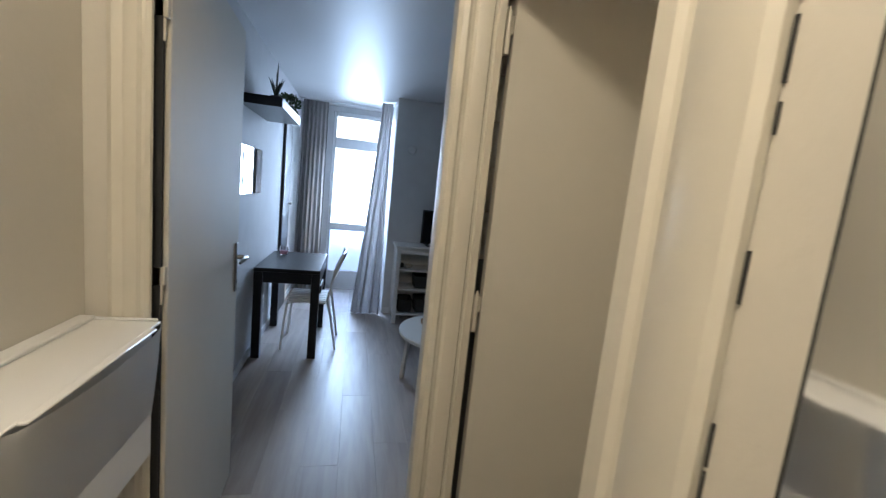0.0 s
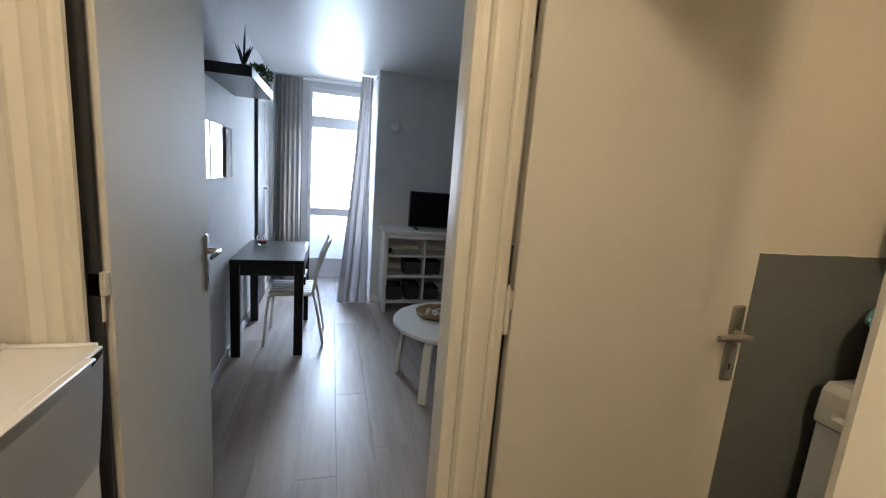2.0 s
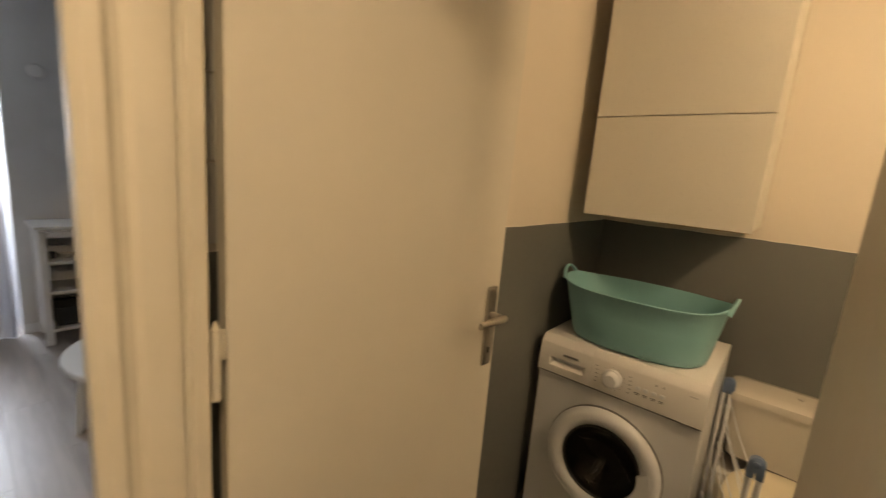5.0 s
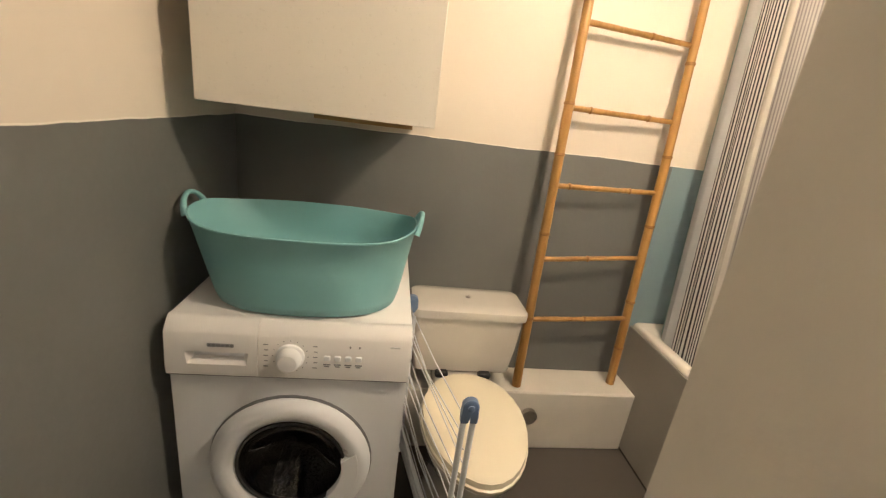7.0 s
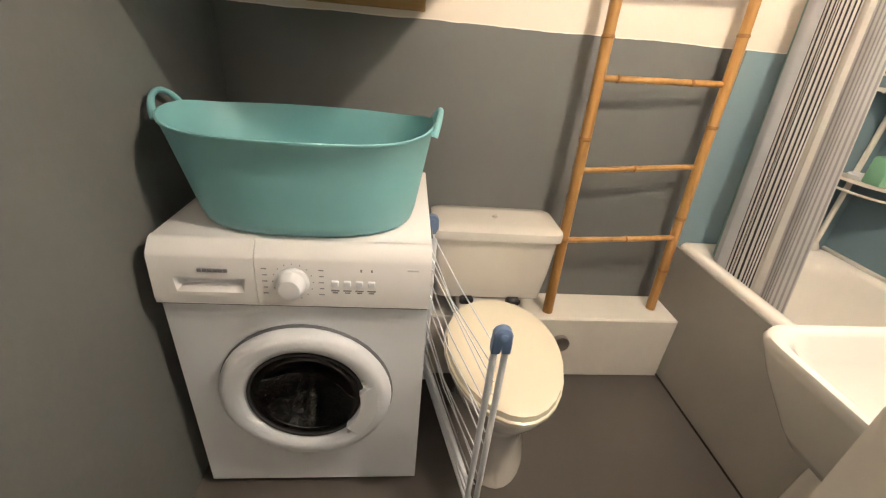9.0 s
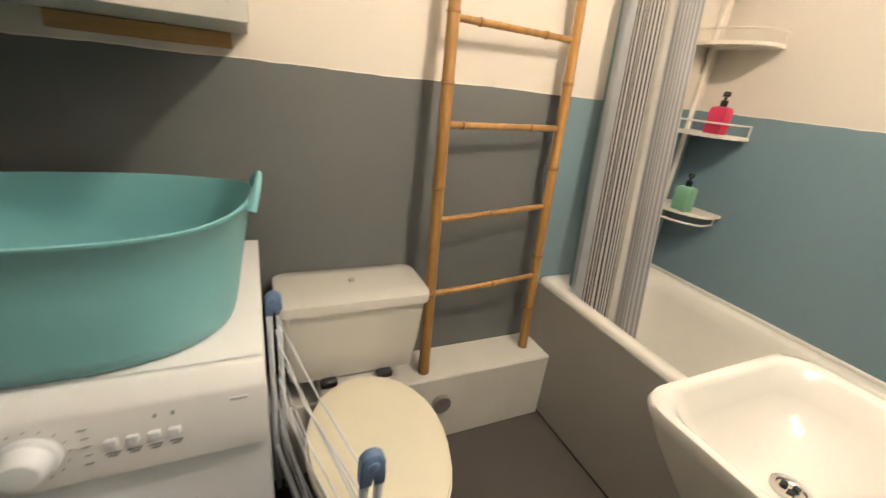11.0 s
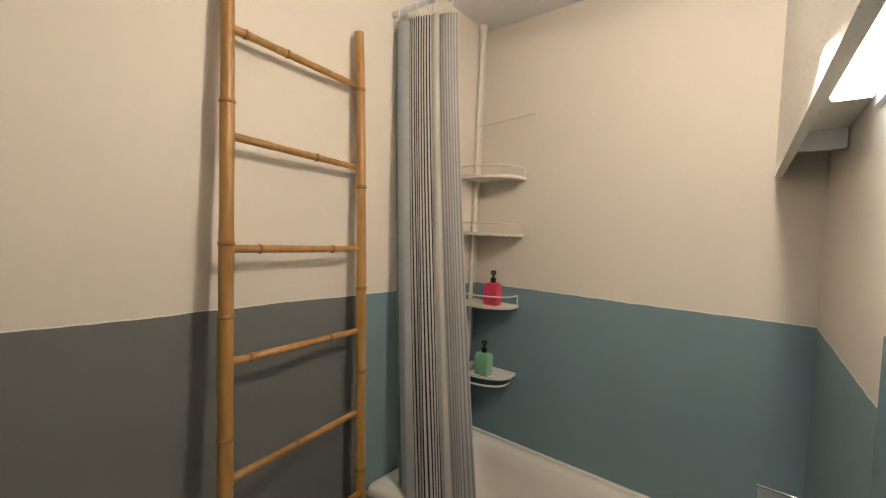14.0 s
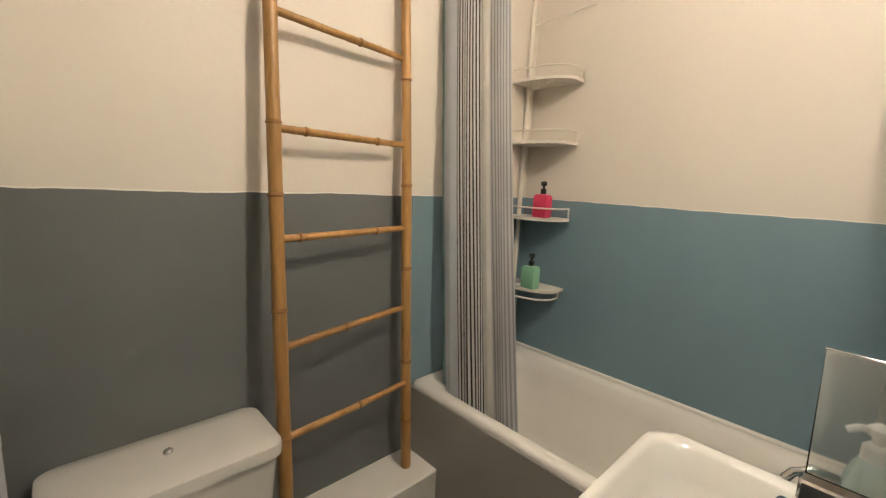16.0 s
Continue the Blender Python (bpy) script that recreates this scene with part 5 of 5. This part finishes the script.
for i in range(420):
    d = Vector((rnd.gauss(0, 1), rnd.gauss(0, 1), rnd.gauss(0.25, 0.8))).normalized()
    p = Vector((-0.265, 3.98, 2.015)) + Vector((d.x * 0.085, d.y * 0.11, d.z * 0.075)) * rnd.uniform(0.55, 1.08)
    e1 = d.orthogonal().normalized() * 0.009
    e1.rotate(Matrix.Rotation(rnd.uniform(0, 6.28), 3, d))
    e2 = (d + Vector((rnd.uniform(-0.6, 0.6), rnd.uniform(-0.6, 0.6), rnd.uniform(-0.6, 0.6)))).normalized() * 0.024
    vs = [bm.verts.new(q) for q in (p - e1, p + e2 * 0.5 - e1 * 0.9, p + e2, p + e2 * 0.5 + e1 * 0.9, p + e1)]
    bm.faces.new(vs)
tagged(part("leaves", bm, M["leaf_green"], bush), kind="stuff")
for i, (y0, y1) in enumerate(((3.262, 3.470), (3.500, 3.790), (3.820, 4.035))):
    mt = thing("mirror_tile", "plain frameless mirror tile on the wall", "mirror", pose(-0.45, (y0 + y1) / 2, 1.31), "mirror tiles")
    c = (y0 + y1) / 2
    tilt = Matrix.Translation((-0.4515 + 0.008 * (i == 2), c, 0)) @ Matrix.Rotation(radians((0.4, 0.3, 2.4)[i]), 4, "Z") @ Matrix.Translation((0, -c, 0))
    part("glass", moved(box(-0.0022, 0.0022, y0, y1, 1.312, 1.645, 0.001), tilt), M["mirror"], mt)
dk = thing("dark_door", "narrow dark grey folding door leaf with a small knob", "door", pose(-0.44, 5.2, 0))
part("leaf", box(-0.453, -0.425, 5.00, 5.42, 0.01, 2.02, 0.004), M["dark_door"], dk)
part("knob", moved(lathe([(0.008, 0), (0.008, 0.02), (0.022, 0.028), (0.02, 0.04), (0.004, 0.043)], n=14), Matrix.Translation((-0.425, 5.33, 1.17)) @ Matrix.Rotation(radians(90), 4, "Y")), M["steel"], dk)
sw = thing("light_switch", "small grey switch plate on the wall", "switch", pose(-0.45, 5.83, 1.67))
part("plate", box(-0.4545, -0.446, 5.80, 5.86, 1.635, 1.705, 0.003), M["cloth_grey"], sw)
ws = thing("round_sensor", "small round white wall sensor", "sensor", pose(0.92, 5.17, 1.87))
part("disc", moved(lathe([(0.048, 0), (0.048, 0.012), (0.04, 0.022), (0.02, 0.025)], n=24), Matrix.Translation((0.88, 5.1705, 1.90)) @ Matrix.Rotation(radians(90), 4, "X")), M["unit_white"], ws)

# shelf unit with television
un = thing("shelf_unit", "white low open shelf unit with boxes", "shelf unit", pose(1.35, 4.97, 0))
UX0, UX1, UY0, UY1, UH = 0.775, 2.05, 4.80, 5.155, 0.860
part("top", box(UX0 - 0.022, UX1 + 0.022, UY0 - 0.022, UY1, UH - 0.022, UH, 0.004), M["unit_white"], un)
part("cornice", box(UX0 - 0.008, UX1 + 0.008, UY0 - 0.008, UY1 - 0.002, UH - 0.040, UH - 0.023, 0.004), M["unit_white"], un)
for x in (UX0, UX1 - 0.045):
    for y in (UY0, UY1 - 0.047):
        part("leg", box(x, x + 0.045, y, y + 0.045, 0.001, UH - 0.041, 0.003), M["unit_white"], un)
for x in (UX0 + 0.008, UX1 - 0.03):
    part("side", box(x, x + 0.02, UY0 + 0.046, UY1 - 0.048, 0.09, UH - 0.041), M["unit_white"], un)
part("back", box(UX0 + 0.046, UX1 - 0.046, UY1 - 0.012, UY1 - 0.002, 0.09, UH - 0.041), M["unit_white"], un)
part("rail", box(UX0 + 0.046, UX1 - 0.046, UY0 + 0.004, UY0 + 0.022, UH - 0.085, UH - 0.041, 0.002), M["unit_white"], un)
for z in (0.095, 0.370, 0.585):
    part("shelf", box(UX0 + 0.046, UX1 - 0.046, UY0 + 0.006, UY1 - 0.013, z, z + 0.022, 0.002), M["unit_white"], un)
for x in (1.195, 1.61):
    part("divider", box(x, x + 0.02, UY0 + 0.008, UY1 - 0.014, 0.108, UH - 0.086, 0.002), M["unit_white"], un)


def felt_box(x0, x1, z, h):
    t = thing("storage_box", "dark grey felt storage box in the shelf unit", "storage box", pose((x0 + x1) / 2, 4.98, z), "storage boxes in the unit")
    bm = add_loops(bmesh.new(), [ring((x0 + x1) / 2, 4.985, (x1 - x0) / 2 - 0.01, 0.125, z, 0.02), ring((x0 + x1) / 2, 4.985, (x1 - x0) / 2, 0.135, z + h, 0.02), ring((x0 + x1) / 2, 4.985, (x1 - x0) / 2 - 0.008, 0.127, z + h, 0.02),
         ring((x0 + x1) / 2, 4.985, (x1 - x0) / 2 - 0.014, 0.12, z + 0.01, 0.02)])
    part("box", bm, M["felt"], t)


felt_box(0.835, 1.00, 0.118, 0.135)
felt_box(1.03, 1.185, 0.118, 0.150)
felt_box(1.00, 1.185, 0.393, 0.135)
felt_box(1.23, 1.40, 0.393, 0.135)
felt_box(1.23, 1.40, 0.118, 0.120)
bw = thing("small_bowl", "small white bowl in the shelf unit", "bowl", pose(0.93, 4.95, 0.608))
part("bowl", lathe([(0.025, 0.608), (0.045, 0.64), (0.043, 0.642), (0.02, 0.615)], 0.93, 4.93), M["ceramic"], bw)
sp = thing("black_speaker", "small black box in the shelf unit", "speaker", pose(0.86, 4.95, 0.608))
part("case", box(0.84, 0.875, 4.92, 4.96, 0.608, 0.655, 0.004), M["black"], sp)
tv = thing("television", "black flat television on a low stand", "television", pose(1.37, 4.95, UH))
part("screen_case", box(1.040, 1.730, 4.955, 4.995, UH + 0.022, UH + 0.397, 0.006), M["black"], tv)
part("screen", box(1.052, 1.718, 4.951, 4.9545, UH + 0.037, UH + 0.385, 0.001), M["screen"], tv, "dark glossy screen")
for x in (1.10, 1.62):
    part("foot", box(x, x + 0.04, 4.90, 5.05, UH + 0.001, UH + 0.012, 0.003), M["black"], tv)
    part("neck", box(x + 0.010, x + 0.030, 4.965, 4.985, UH + 0.012, UH + 0.030, 0.002), M["black"], tv)

# coffee table
cf = thing("coffee_table", "round white coffee table on four bent legs", "coffee table", pose(1.08, 3.33, 0))
CX, CY, CR = 1.085, 3.33, 0.405
part("tabletop", lathe([(CR - 0.004, 0.424), (CR, 0.430), (CR, 0.447), (CR - 0.005, 0.452), (0.01, 0.452)], CX, CY, 48), M["chair_white"], cf)
for i in range(4):
    for a in ((230, 152, 50, 322)[i],):
        c, s = math.cos(radians(a)), math.sin(radians(a))
        pr = []
        for r, z in ((0.12, 0.415), (0.27, 0.413), (0.325, 0.395), (0.345, 0.35), (0.360, 0.18), (0.374, 0.002)):
            pr.append((r, z))
        bm = bmesh.new()
        loops = []
        for k, (r, z) in enumerate(pr):
            tck = 0.012
            nx, nz = ((0, 1), (0.15, 0.99), (0.7, 0.7), (0.98, 0.2), (1, 0), (1, 0))[k]
            w = 0.028
            loops.append([(CX + (r + e * nx * tck) * c - v * w * s, CY + (r + e * nx * tck) * s + v * w * c, z + e * nz * tck) for e, v in ((-1, -1), (1, -1), (1, 1), (-1, 1))])
        part("leg", add_loops(bm, loops), M["chair_white"], cf)
tray = thing("wooden_tray", "round wooden tray with white pebbles on the table", "tray", pose(1.005, 3.43, 0.452))
part("dish", lathe([(0.10, 0.453), (0.15, 0.470), (0.155, 0.485), (0.148, 0.485), (0.10, 0.463), (0.002, 0.461)], 1.005, 3.43, 32), M["birch"], tray)
for i in range(22):
    a, r = rnd.uniform(0, 6.28), 0.095 * math.sqrt(rnd.random())
    x, y, q = 1.005 + r * math.cos(a), 3.43 + r * math.sin(a), rnd.uniform(0.010, 0.018)
    zc = 0.4625
    pb = lathe([(0.001, zc), (0.7 * q, zc + 0.15 * q), (q, zc + 0.6 * q), (0.75 * q, zc + 1.1 * q), (0.001, zc + 1.25 * q)], x, y, 9, 1, rnd.uniform(0.7, 1.1))
    part("pebble", pb, M["pebble"], tray)

# ---- outside ----
structure("ground", box(-400, 400, 6.5, 800, -9.2, -9.0), M["ground"], "pale courtyard ground far below the window", "ground")
# added glowing sheet that keeps the window view white
far = structure("backdrop", box(-30, 30, 60.0, 60.2, -9, 16), M["glow_backdrop"], "plain self-glowing pale backdrop beyond the window", "backdrop")

# ---- wall tiles behind the door, floor boards ----
north_tiles = thing("wall_tiling", "square white wall tiles behind the bathroom door", "tiles", pose(0.9, 1.70, 1.28), kind="structure")
rows, cols = 8, 3
tile_mesh = None
for i in range(cols):
    for j in range(rows):
        z = 1.281 + 0.1375 * j
        x = 0.672 + 0.1375 * i
        if tile_mesh is None:
            ob = part("tile", box(x, x + 0.1345, NW - 0.008, NW - 0.001, z, z + 0.1345, 0.0015, 1), M["tile"], north_tiles)
            tile_mesh, x00, z00 = ob.data, x, z
        else:
            ob = new("tile", tile_mesh)
            ob.parent = north_tiles
            ob.location = (x - x00, 0, z - z00)

floor = thing("floor", "pale grey-brown oak laminate boards laid lengthwise", "floor", pose(0, 0, 0), kind="structure")
PW, PL = 0.192, 1.285
bm = box(0, PW - 0.0006, 0, PL - 0.0006, -0.0155, 0, 0.0007, 1)
me = bpy.data.meshes.new("plank")
bm.to_mesh(me)
bm.free()
me.materials.append(PLANK)
short = {}


def plank(x0, x1, y0, y1):
    key = (round(x1 - x0, 3), round(y1 - y0, 3))
    if key not in short:
        b2 = box(0, x1 - x0 - 0.0006, 0, y1 - y0 - 0.0006, -0.0155, 0, 0.0007, 1)
        md = bpy.data.meshes.new("plank")
        b2.to_mesh(md)
        b2.free()
        md.materials.append(PLANK)
        short[key] = md
    ob = new("plank", short[key])
    ob.parent = floor
    ob.location = (x0, y0, 0)


def boards(ax0, ax1, ay0, ay1, shift):
    i = 0
    x = ax0
    while x < ax1 - 0.01:
        w = min(PW, ax1 - x)
        y = ay0 - ((i * 0.43 + shift) % 1.0) * PL
        while y < ay1 - 0.005:
            a, b = max(y, ay0), min(y + PL, ay1)
            if b - a > 0.02:
                plank(x, x + w, a, b)
            y += PL
        x += PW
        i += 1


boards(-0.455, 3.19, 1.83, 5.17, 0.2)
boards(-0.455, 0.69, 5.17, 6.20, 0.55)
boards(-0.455, 0.70, -0.90, 1.83, 0.7)
